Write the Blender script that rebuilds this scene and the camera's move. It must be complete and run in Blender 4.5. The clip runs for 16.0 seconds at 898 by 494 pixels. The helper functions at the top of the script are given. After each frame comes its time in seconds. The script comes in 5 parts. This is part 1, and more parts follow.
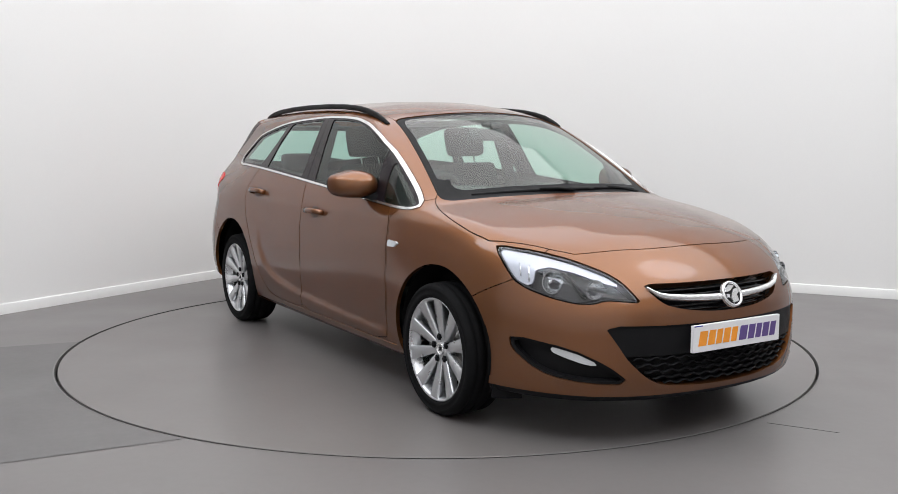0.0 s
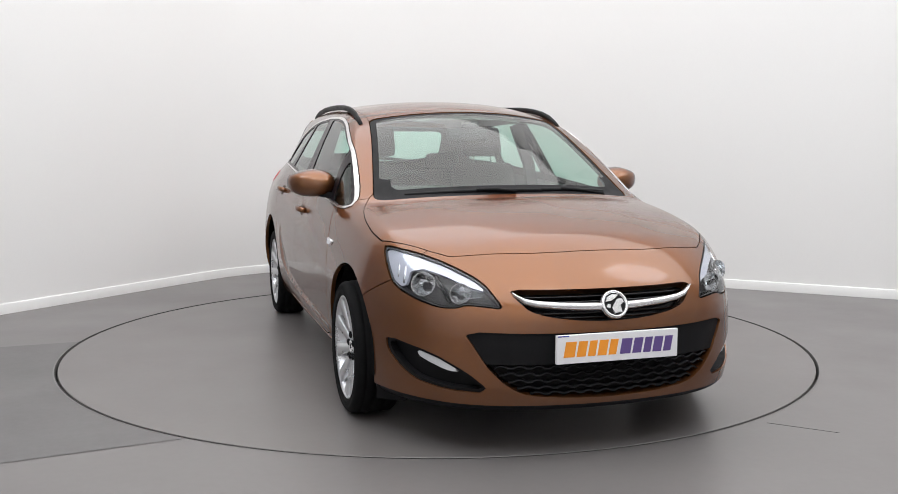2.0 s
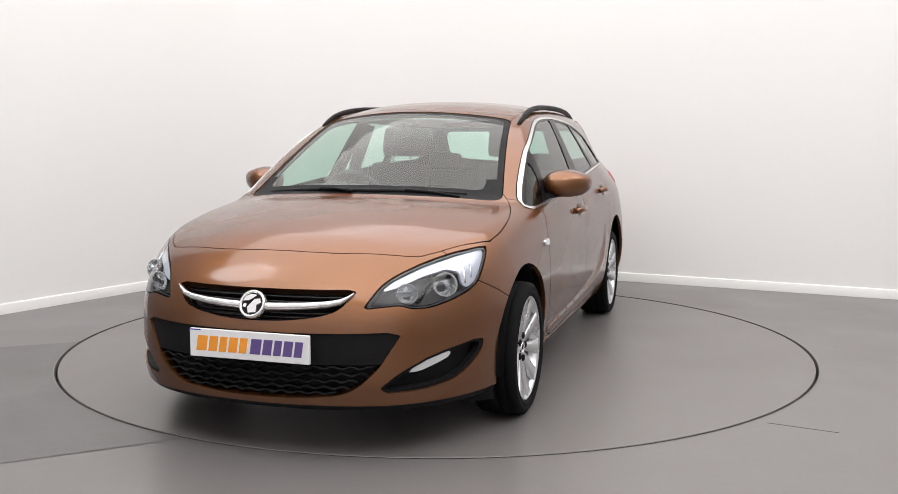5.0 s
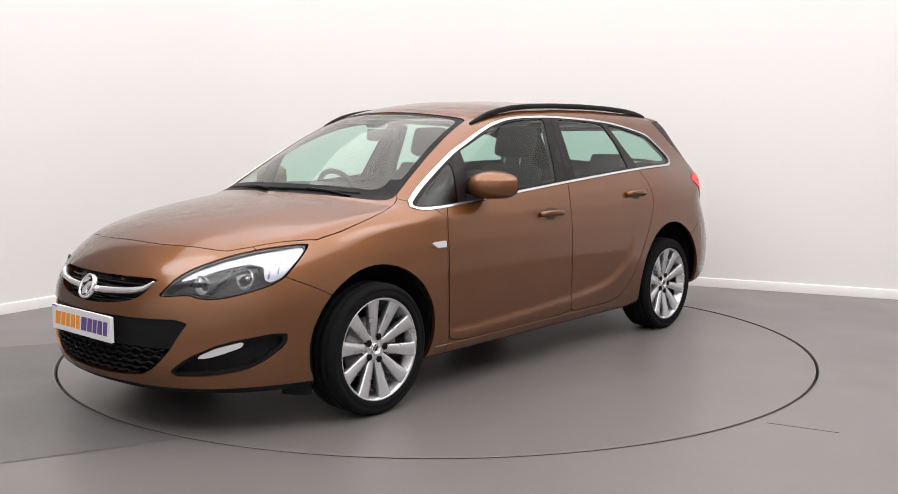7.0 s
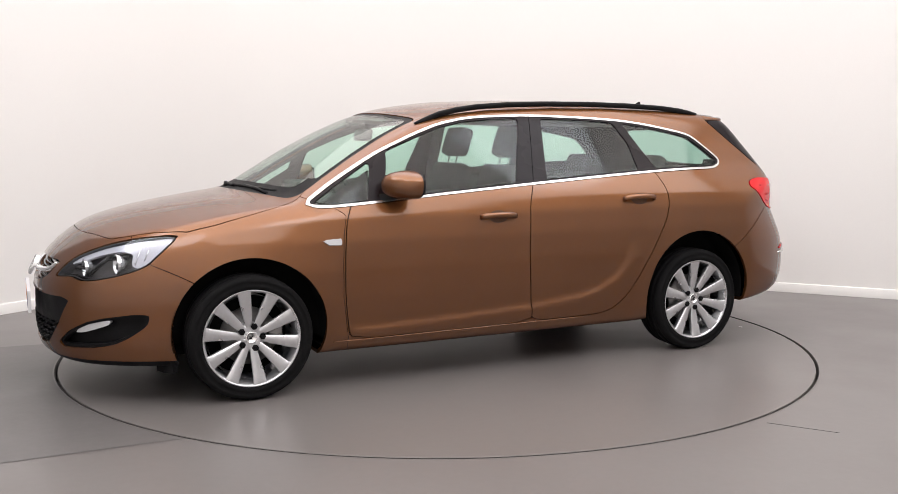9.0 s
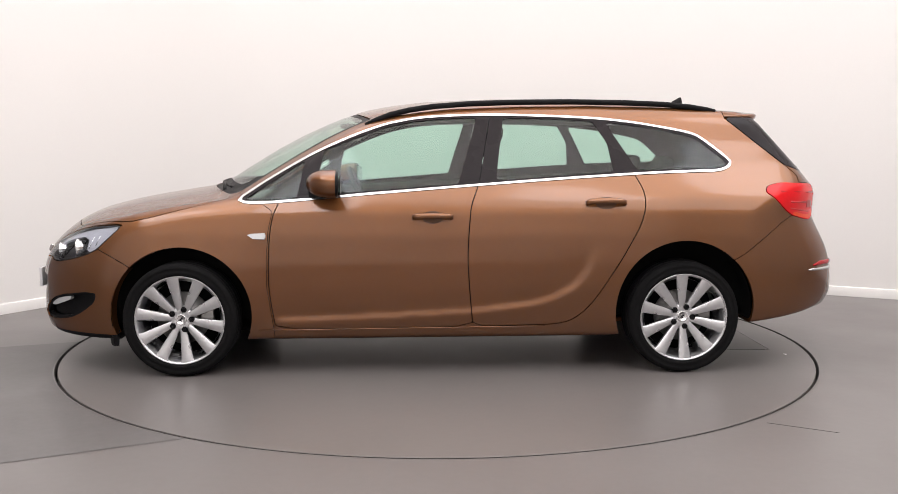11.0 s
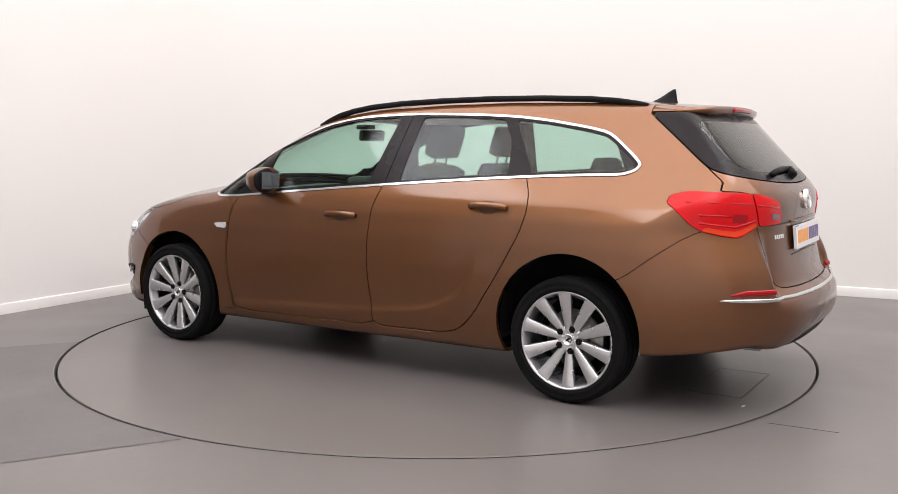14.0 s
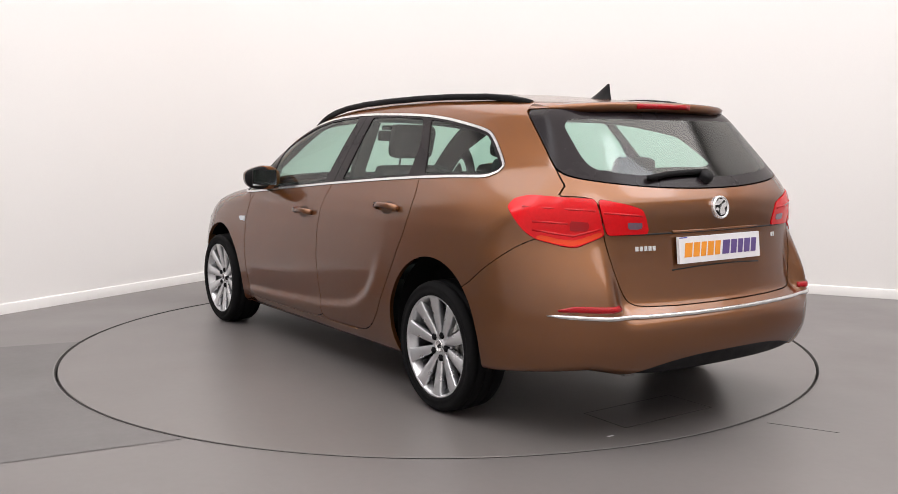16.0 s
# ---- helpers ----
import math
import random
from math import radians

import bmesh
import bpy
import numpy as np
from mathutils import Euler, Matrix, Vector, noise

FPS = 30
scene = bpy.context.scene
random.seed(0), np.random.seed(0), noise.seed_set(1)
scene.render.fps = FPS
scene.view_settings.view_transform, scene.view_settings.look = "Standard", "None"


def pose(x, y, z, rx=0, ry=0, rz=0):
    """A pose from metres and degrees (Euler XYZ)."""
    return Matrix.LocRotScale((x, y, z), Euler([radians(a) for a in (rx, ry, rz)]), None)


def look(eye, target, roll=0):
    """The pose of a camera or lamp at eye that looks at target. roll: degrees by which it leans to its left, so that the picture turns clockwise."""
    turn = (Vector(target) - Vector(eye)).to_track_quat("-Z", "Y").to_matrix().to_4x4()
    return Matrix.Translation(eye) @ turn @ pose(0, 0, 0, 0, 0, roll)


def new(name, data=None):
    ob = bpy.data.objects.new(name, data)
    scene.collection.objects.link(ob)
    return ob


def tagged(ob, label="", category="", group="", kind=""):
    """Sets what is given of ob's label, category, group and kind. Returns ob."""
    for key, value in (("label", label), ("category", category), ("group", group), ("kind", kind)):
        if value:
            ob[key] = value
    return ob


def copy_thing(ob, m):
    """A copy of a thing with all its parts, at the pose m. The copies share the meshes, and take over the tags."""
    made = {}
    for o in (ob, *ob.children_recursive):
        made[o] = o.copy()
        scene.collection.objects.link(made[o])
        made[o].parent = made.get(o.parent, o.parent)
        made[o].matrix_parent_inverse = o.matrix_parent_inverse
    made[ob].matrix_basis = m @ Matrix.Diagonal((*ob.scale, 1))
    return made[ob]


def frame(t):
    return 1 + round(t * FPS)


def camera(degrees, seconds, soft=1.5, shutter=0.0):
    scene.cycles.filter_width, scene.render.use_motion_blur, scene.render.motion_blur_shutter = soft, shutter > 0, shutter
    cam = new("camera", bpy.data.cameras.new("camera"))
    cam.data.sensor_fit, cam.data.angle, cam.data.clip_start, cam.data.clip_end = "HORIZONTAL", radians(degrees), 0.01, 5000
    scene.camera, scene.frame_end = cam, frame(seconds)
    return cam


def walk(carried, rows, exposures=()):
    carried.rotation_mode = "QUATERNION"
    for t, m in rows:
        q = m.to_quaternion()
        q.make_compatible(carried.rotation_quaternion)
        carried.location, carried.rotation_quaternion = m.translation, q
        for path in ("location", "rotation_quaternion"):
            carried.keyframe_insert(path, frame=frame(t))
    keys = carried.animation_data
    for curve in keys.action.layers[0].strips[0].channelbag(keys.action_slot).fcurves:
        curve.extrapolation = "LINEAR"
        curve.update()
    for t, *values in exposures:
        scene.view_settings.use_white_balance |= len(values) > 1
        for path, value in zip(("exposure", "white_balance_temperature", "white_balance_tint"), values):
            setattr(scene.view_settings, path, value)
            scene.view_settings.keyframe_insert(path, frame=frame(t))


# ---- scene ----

EXPOSURES = [(0.0, 0.25, 6260, 10), (4.0, 0.36, 6420, 11), (9.0, 0.42, 6720, 15), (12.5, 0.42, 6780, 16), (16.0, 0.41, 6700, 15)]

# ---- camera: stands still on a tripod before the turntable ----
cam = camera(51.686, 16.0, soft=0.8)
EYE = look((0.0, -5.7746, 1.2314), (0.0659, -0.0103, 0.5915), 0.060)
walk(cam, [(0.0, EYE), (16.0, EYE)], exposures=EXPOSURES)


# ---- light: white studio room, one added soft ceiling fill, four round lamps ----
world = bpy.data.worlds.new("world")
scene.world = world
world.use_nodes = True
world.node_tree.nodes["Background"].inputs[0].default_value = (1, 1, 1, 1)
world.node_tree.nodes["Background"].inputs[1].default_value = 0.05

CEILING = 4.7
SOFT = (1.05, -2.05, 10.0, 8.4, -28.5)          # added ceiling fill, out of view: middle, size, turn
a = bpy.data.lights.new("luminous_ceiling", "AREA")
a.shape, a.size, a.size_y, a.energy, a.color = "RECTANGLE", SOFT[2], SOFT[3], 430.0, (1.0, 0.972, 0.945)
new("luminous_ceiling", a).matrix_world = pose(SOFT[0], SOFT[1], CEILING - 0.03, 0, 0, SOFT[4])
LAMPS = [(-1.5, -4.3), (1.6, -4.3), (-3.2, -1.6), (3.3, -1.6)]
for i, (lx, ly) in enumerate(LAMPS):
    a = bpy.data.lights.new("spot_disc", "AREA")
    a.shape, a.size, a.energy, a.color = "DISK", 1.6, 21.0, (0.90, 0.95, 1.0)
    new("spot_disc", a).matrix_world = look((lx, ly, CEILING - 0.55), (0, 0, 0.6))


# ---- materials ----
def material(name, color, rough=0.5, metal=0.0, **more):
    m = bpy.data.materials.new(name)
    m.use_nodes = True
    b = m.node_tree.nodes["Principled BSDF"]
    b.inputs["Base Color"].default_value = (*color, 1)
    b.inputs["Roughness"].default_value = rough
    b.inputs["Metallic"].default_value = metal
    for k, v in more.items():
        b.inputs[k.replace("_", " ")].default_value = v
    return m


def textured(m, scale, spread, bump=0.0, detail=6.0, rough_spread=0.0, coarse=None, stretch=(1, 1, 1)):
    """Breaks a material up: fine grain and broad stains in the colour, a little relief, uneven gloss."""
    t = m.node_tree
    n, l, b = t.nodes, t.links, t.nodes["Principled BSDF"]
    base = tuple(b.inputs["Base Color"].default_value)[:3]
    co, mp = n.new("ShaderNodeTexCoord"), n.new("ShaderNodeMapping")
    mp.inputs["Scale"].default_value = stretch
    l.new(co.outputs["Object"], mp.inputs["Vector"])
    fine, broad = n.new("ShaderNodeTexNoise"), n.new("ShaderNodeTexNoise")
    fine.inputs["Scale"].default_value, fine.inputs["Detail"].default_value = scale, detail
    broad.inputs["Scale"].default_value, broad.inputs["Detail"].default_value = coarse or scale / 14, 4.0
    for x in (fine, broad):
        l.new(mp.outputs["Vector"], x.inputs["Vector"])
    add = n.new("ShaderNodeMath")
    add.operation = "ADD"
    l.new(fine.outputs["Fac"], add.inputs[0])
    l.new(broad.outputs["Fac"], add.inputs[1])
    ramp = n.new("ShaderNodeMapRange")
    ramp.inputs["From Min"].default_value, ramp.inputs["From Max"].default_value = 0.6, 1.4
    ramp.inputs["To Min"].default_value, ramp.inputs["To Max"].default_value = 1 - spread, 1 + spread
    l.new(add.outputs[0], ramp.inputs["Value"])
    mul = n.new("ShaderNodeVectorMath")
    mul.operation = "SCALE"
    mul.inputs[0].default_value = base
    l.new(ramp.outputs["Result"], mul.inputs["Scale"])
    l.new(mul.outputs["Vector"], b.inputs["Base Color"])
    if bump:
        bp = n.new("ShaderNodeBump")
        bp.inputs["Strength"].default_value, bp.inputs["Distance"].default_value = bump, 0.004
        l.new(fine.outputs["Fac"], bp.inputs["Height"])
        l.new(bp.outputs["Normal"], b.inputs["Normal"])
    if rough_spread:
        rr, r0 = n.new("ShaderNodeMapRange"), b.inputs["Roughness"].default_value
        rr.inputs["From Min"].default_value, rr.inputs["From Max"].default_value = 0.3, 0.7
        rr.inputs["To Min"].default_value, rr.inputs["To Max"].default_value = r0 - rough_spread, r0 + rough_spread
        l.new(broad.outputs["Fac"], rr.inputs["Value"])
        l.new(rr.outputs["Result"], b.inputs["Roughness"])
    return m


def glass(name, tint, gloss=0.0, low=0.05):
    """A thin pane: lets tinted light straight through, mirrors by its Fresnel gloss."""
    m = bpy.data.materials.new(name)
    m.use_nodes = True
    t = m.node_tree
    n, l = t.nodes, t.links
    n.remove(n["Principled BSDF"])
    clear, shine, mix = n.new("ShaderNodeBsdfTransparent"), n.new("ShaderNodeBsdfGlossy"), n.new("ShaderNodeMixShader")
    lw, pw, ma = n.new("ShaderNodeLayerWeight"), n.new("ShaderNodeMath"), n.new("ShaderNodeMath")
    clear.inputs["Color"].default_value = (*tint, 1)
    shine.inputs["Roughness"].default_value = 0.04 + gloss
    lw.inputs["Blend"].default_value = 0.5
    pw.operation, ma.operation = "POWER", "MULTIPLY_ADD"
    pw.inputs[1].default_value = 4.6
    ma.inputs[1].default_value, ma.inputs[2].default_value = 1 - low, low
    l.new(lw.outputs["Facing"], pw.inputs[0])
    l.new(pw.outputs[0], ma.inputs[0])
    l.new(ma.outputs[0], mix.inputs[0])
    l.new(clear.outputs[0], mix.inputs[1])
    l.new(shine.outputs[0], mix.inputs[2])
    l.new(mix.outputs[0], n["Material Output"].inputs["Surface"])
    return m


def paint_material():
    """Copper-brown metallic paint under a clear coat, with fine flakes."""
    m = material("copper_metallic_paint", (0.212, 0.083, 0.028), 0.42, 0.92, Coat_Weight=1.0, Coat_Roughness=0.125, Coat_IOR=1.62, Specular_Tint=(0.12, 0.07, 0.05, 1.0))
    t = m.node_tree
    n, l, b = t.nodes, t.links, t.nodes["Principled BSDF"]
    co = n.new("ShaderNodeTexCoord")
    flake, broad = n.new("ShaderNodeTexVoronoi"), n.new("ShaderNodeTexNoise")
    flake.inputs["Scale"].default_value = 900.0
    broad.inputs["Scale"].default_value, broad.inputs["Detail"].default_value = 3.0, 3.0
    l.new(co.outputs["Object"], flake.inputs["Vector"])
    l.new(co.outputs["Object"], broad.inputs["Vector"])
    rr = n.new("ShaderNodeMapRange")
    rr.inputs["To Min"].default_value, rr.inputs["To Max"].default_value = 0.38, 0.52
    l.new(flake.outputs["Color"], rr.inputs["Value"])
    l.new(rr.outputs["Result"], b.inputs["Roughness"])
    cr = n.new("ShaderNodeMapRange")
    cr.inputs["From Min"].default_value, cr.inputs["From Max"].default_value = 0.3, 0.7
    cr.inputs["To Min"].default_value, cr.inputs["To Max"].default_value = 0.96, 1.04
    l.new(broad.outputs["Fac"], cr.inputs["Value"])
    mul = n.new("ShaderNodeVectorMath")
    mul.operation = "SCALE"
    mul.inputs[0].default_value = tuple(b.inputs["Base Color"].default_value)[:3]
    l.new(cr.outputs["Result"], mul.inputs["Scale"])
    l.new(mul.outputs["Vector"], b.inputs["Base Color"])
    return m


PAINT = paint_material()
CHROME = textured(material("polished_chrome", (0.90, 0.905, 0.91), 0.20, 0.75), 40, 0.03, rough_spread=0.03)
SATIN = textured(material("satin_aluminium_trim", (0.74, 0.74, 0.74), 0.22, 0.95), 60, 0.03, rough_spread=0.05)
ALLOY = textured(material("silver_painted_alloy", (0.66, 0.67, 0.69), 0.30, 0.80, Coat_Weight=0.4), 60, 0.05, rough_spread=0.05)
RUBBER = textured(material("tyre_rubber", (0.006, 0.006, 0.0065), 0.85, Specular_IOR_Level=0.15), 70, 0.25, 0.2, rough_spread=0.1)
PLASTIC = textured(material("black_textured_plastic", (0.008, 0.008, 0.009), 0.55, Specular_IOR_Level=0.16), 160, 0.2, 0.15, rough_spread=0.08)
GLOSS_BLACK = textured(material("gloss_black_trim", (0.006, 0.006, 0.007), 0.15, Specular_IOR_Level=0.3, Coat_Weight=0.1), 30, 0.1, rough_spread=0.02)
PILLAR = textured(material("dark_pillar_film", (0.012, 0.009, 0.011), 0.26, Specular_IOR_Level=0.17), 60, 0.1, rough_spread=0.05)
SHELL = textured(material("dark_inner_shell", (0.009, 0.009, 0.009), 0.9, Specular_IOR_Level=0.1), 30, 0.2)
GLASS = glass("green_tinted_glass", (0.66, 0.86, 0.78))
REAR_GLASS = glass("green_tinted_rear_glass", (0.62, 0.83, 0.76), 0.02, 0.08)
SCREEN_GLASS = glass("laminated_green_screen", (0.70, 0.88, 0.80), 0.02, 0.095)
LENS = glass("clear_lamp_lens", (0.93, 0.95, 0.97), -0.01)
RED_LENS = textured(material("red_lamp_lens", (0.66, 0.006, 0.010), 0.22, Specular_IOR_Level=0.25, Coat_Weight=0.12, Coat_Roughness=0.03), 90, 0.10)
DARK_RED = material("dark_red_reflector", (0.36, 0.006, 0.010), 0.2, Specular_IOR_Level=0.3, Coat_Weight=0.15)
REFLECTOR = textured(material("lamp_reflector", (0.90, 0.91, 0.92), 0.18, 0.80), 80, 0.04)
HOUSING = textured(material("grey_lamp_housing", (0.045, 0.043, 0.046), 0.4), 60, 0.1)
CLOTH = textured(material("charcoal_seat_cloth", (0.022, 0.023, 0.025), 0.9), 220, 0.25)
TRIM = textured(material("dark_interior_trim", (0.026, 0.028, 0.030), 0.65), 140, 0.15)
HEADLINER = textured(material("pale_headliner", (0.45, 0.44, 0.42), 0.95), 160, 0.08, 0.1)
PLATE = textured(material("white_plate", (0.82, 0.82, 0.84), 0.35), 50, 0.03)
ORANGE = textured(material("orange_print", (0.90, 0.33, 0.03), 0.4), 20, 0.1)
PURPLE = textured(material("purple_print", (0.12, 0.075, 0.25), 0.4), 20, 0.1)
BLUE = textured(material("blue_print", (0.02, 0.03, 0.35), 0.4), 20, 0.1)
STEEL = textured(material("bare_steel", (0.35, 0.34, 0.33), 0.4, 0.9), 40, 0.15, rough_spread=0.08)
WALL = textured(material("white_wall_paint", (0.80, 0.795, 0.785), 0.85), 90, 0.012, 0.04, coarse=0.8)
BOARD = textured(material("white_gloss_board", (0.80, 0.80, 0.79), 0.35), 40, 0.015)
CEILING_PAINT = textured(material("white_ceiling_paint", (0.78, 0.78, 0.77), 0.9), 60, 0.02)
FLOOR = textured(material("grey_resin_floor", (0.160, 0.149, 0.147), 0.36), 26, 0.05, 0.0, rough_spread=0.06, coarse=1.1)
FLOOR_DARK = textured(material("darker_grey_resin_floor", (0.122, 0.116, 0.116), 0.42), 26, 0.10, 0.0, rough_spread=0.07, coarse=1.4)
DISC = textured(material("turntable_resin", (0.158, 0.146, 0.142), 0.34), 26, 0.04, 0.0, rough_spread=0.05, coarse=0.9)
GROOVE_SHADE = textured(material("black_groove_and_shade", (0.012, 0.011, 0.010), 0.6), 50, 0.2)
AMBER_RED = material("orange_red_lens", (0.72, 0.055, 0.01), 0.2, Specular_IOR_Level=0.3, Coat_Weight=0.15)
RIB_RED = material("deep_red_rib", (0.50, 0.006, 0.010), 0.15, Specular_IOR_Level=0.5)
GREY_LENS = textured(material("smoky_grey_lens", (0.16, 0.10, 0.14), 0.2, Coat_Weight=0.8), 80, 0.1)
WHITE_LENS = textured(material("white_lamp_lens", (0.72, 0.74, 0.76), 0.15, 0.3, Coat_Weight=0.8), 120, 0.08)
MIRROR = material("mirror", (0.40, 0.41, 0.42), 0.03, 1.0)
BOWL_SHADE = textured(material("shaded_bowl_paint", (0.09, 0.042, 0.020), 0.45, 0.4), 60, 0.05)
DARK_WALL = textured(material("mid_grey_reflection_dimmer", (0.25, 0.25, 0.255), 0.85), 60, 0.05, 0.03)
CHROME_SHEEN = textured(material("pale_chrome_sheen", (0.62, 0.63, 0.70), 0.22, 0.35, Coat_Weight=0.6), 120, 0.05)
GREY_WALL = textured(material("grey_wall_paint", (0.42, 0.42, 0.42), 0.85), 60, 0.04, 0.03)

SKIN_STEP = 0.0145

# ---- the car's outer form: four smooth sheets (side, top, nose, tail) blended into one closed surface ----
# car space: x forward, y to the car's left, z up, metres, origin on the floor


def blurred(a, sigma, axis=0):
    n = int(3 * sigma) + 1
    k = np.exp(-0.5 * (np.arange(-n, n + 1) / sigma) ** 2)
    k /= k.sum()
    pad = [(0, 0)] * a.ndim
    pad[axis] = (n, n)
    return np.apply_along_axis(lambda v: np.convolve(v, k, "valid"), axis, np.pad(a, pad, mode="edge"))


GX, GZ = np.arange(-2.8, 2.805, 0.01), np.arange(-0.1, 1.81, 0.01)
LEVELS = (0.15, 0.22, 0.28, 0.36, 0.46, 0.60, 0.75, 0.87, 0.95, 1.02, 1.12, 1.25, 1.38, 1.46, 1.55)
HALF_WIDTH = {
    2.10: (0.78, 0.82, 0.835, 0.84, 0.84, 0.835, 0.79, 0.73, 0.68, 0.64, 0.58, 0.52, 0.46, 0.42, 0.36),
    1.75: (0.80, 0.84, 0.858, 0.868, 0.875, 0.866, 0.815, 0.755, 0.70, 0.65, 0.60, 0.54, 0.48, 0.44, 0.38),
    1.40: (0.85, 0.885, 0.895, 0.90, 0.905, 0.897, 0.860, 0.818, 0.770, 0.730, 0.680, 0.58, 0.52, 0.47, 0.41),
    1.00: (0.80, 0.842, 0.862, 0.876, 0.886, 0.889, 0.877, 0.850, 0.808, 0.785, 0.748, 0.696, 0.635, 0.58, 0.51),
    0.40: (0.80, 0.845, 0.866, 0.880, 0.889, 0.894, 0.887, 0.867, 0.838, 0.804, 0.764, 0.710, 0.643, 0.585, 0.50),
    -0.20: (0.80, 0.845, 0.866, 0.881, 0.891, 0.897, 0.892, 0.874, 0.847, 0.815, 0.768, 0.706, 0.638, 0.58, 0.50),
    -0.80: (0.80, 0.845, 0.867, 0.884, 0.896, 0.901, 0.896, 0.880, 0.855, 0.820, 0.762, 0.692, 0.622, 0.565, 0.49),
    -1.30: (0.82, 0.860, 0.885, 0.902, 0.912, 0.913, 0.905, 0.888, 0.862, 0.818, 0.744, 0.666, 0.598, 0.545, 0.47),
    -1.75: (0.79, 0.845, 0.878, 0.898, 0.908, 0.905, 0.892, 0.868, 0.830, 0.778, 0.690, 0.620, 0.565, 0.52, 0.44),
    -2.10: (0.74, 0.79, 0.825, 0.852, 0.868, 0.862, 0.846, 0.822, 0.786, 0.735, 0.645, 0.585, 0.53, 0.49, 0.42),
    -2.40: (0.71, 0.75, 0.77, 0.78, 0.785, 0.785, 0.77, 0.74, 0.70, 0.66, 0.60, 0.54, 0.48, 0.44, 0.38),
}
_st = sorted(HALF_WIDTH)
_rows = np.array([np.interp(GZ, LEVELS, HALF_WIDTH[s]) for s in _st])
SIDE = np.array([np.interp(GX, _st, _rows[:, j]) for j in range(len(GZ))]).T
SIDE = blurred(blurred(SIDE, 12.0, 0), 1.6, 1)
# pressed line low on the doors, rising behind the rear door: the skin steps out below it
SWAGE = ((1.00, 0.285), (0.88, 0.300), (0.30, 0.325), (-0.17, 0.350), (-0.47, 0.385), (-0.59, 0.420), (-0.70, 0.480), (-0.77, 0.570), (-0.80, 0.660), (-0.82, 0.80))
_sx, _sz = np.meshgrid(GX, GZ, indexing="ij")
_d, _s = np.full(_sx.shape, 9.0), np.ones(_sx.shape)
for (_ax, _az), (_bx, _bz) in zip(SWAGE, SWAGE[1:]):
    _ex, _ez = _bx - _ax, _bz - _az
    _k = np.clip(((_sx - _ax) * _ex + (_sz - _az) * _ez) / (_ex * _ex + _ez * _ez), 0, 1)
    _r = np.hypot(_sx - _ax - _k * _ex, _sz - _az - _k * _ez)
    _s = np.where(_r < _d, np.sign(_ex * (_sz - _az) - _ez * (_sx - _ax)), _s)
    _d = np.minimum(_d, _r)
_below = _d * _s
_step = 1 / (1 + np.exp(-_below / 0.010)) * np.exp(-np.maximum(_below, 0) / 0.10) - 0.5 * np.exp(-np.abs(_below) / 0.07) * (_below < 0)
_fade = np.clip((0.98 - _sx) / 0.15, 0, 1) * np.clip((_sx + 0.98) / 0.12, 0, 1) * np.clip((0.70 - _sz) / 0.2, 0, 1)
SIDE = SIDE + blurred(blurred(0.015 * _step * _fade, 1.5, 0), 1.0, 1)


def profile(points, lo, hi, step, sigma):
    """A smoothed one-dimensional outline through (place, value) pairs."""
    g = np.arange(lo, hi + step / 2, step)
    p = sorted(points)
    v = blurred(np.interp(g, [a for a, b in p], [b for a, b in p]), sigma / step)
    return lambda q: np.interp(q, g, v)


TOP = profile([(2.8, 0.36), (2.45, 0.60), (2.3, 0.70), (2.2, 0.762), (2.13, 0.805), (2.0, 0.852), (1.85, 0.893), (1.69, 0.925), (1.5, 0.956), (1.36, 0.978),
               (1.28, 1.010), (1.13, 1.097), (0.95, 1.196), (0.77, 1.288), (0.6, 1.362), (0.45, 1.408), (0.3, 1.437), (0.1, 1.462), (-0.3, 1.480),
               (-0.7, 1.482), (-1.1, 1.470), (-1.5, 1.446), (-1.8, 1.424), (-2.0, 1.408), (-2.8, 1.33)], -2.8, 3.4, 0.01, 0.035)
NOSE = profile([(0.0, 2.20), (0.10, 2.22), (0.17, 2.275), (0.22, 2.305), (0.3, 2.328), (0.4, 2.328), (0.5, 2.325), (0.56, 2.317), (0.61, 2.295), (0.66, 2.268),
                (0.72, 2.223), (0.80, 2.140), (0.9, 2.0), (1.1, 1.7), (1.8, 0.7)], -0.1, 1.8, 0.01, 0.022)
TAIL = profile([(0.0, -2.05), (0.16, -2.16), (0.22, -2.18), (0.28, -2.235), (0.34, -2.275), (0.40, -2.304), (0.45, -2.306), (0.515, -2.300), (0.55, -2.27), (0.58, -2.225),
                (0.66, -2.205), (0.75, -2.185), (0.85, -2.175), (0.95, -2.185), (1.0, -2.175), (1.06, -2.125), (1.12, -2.07), (1.23, -1.965),
                (1.36, -1.845), (1.42, -1.79), (1.5, -1.715), (1.8, -1.4)], -0.1, 1.8, 0.01, 0.018)
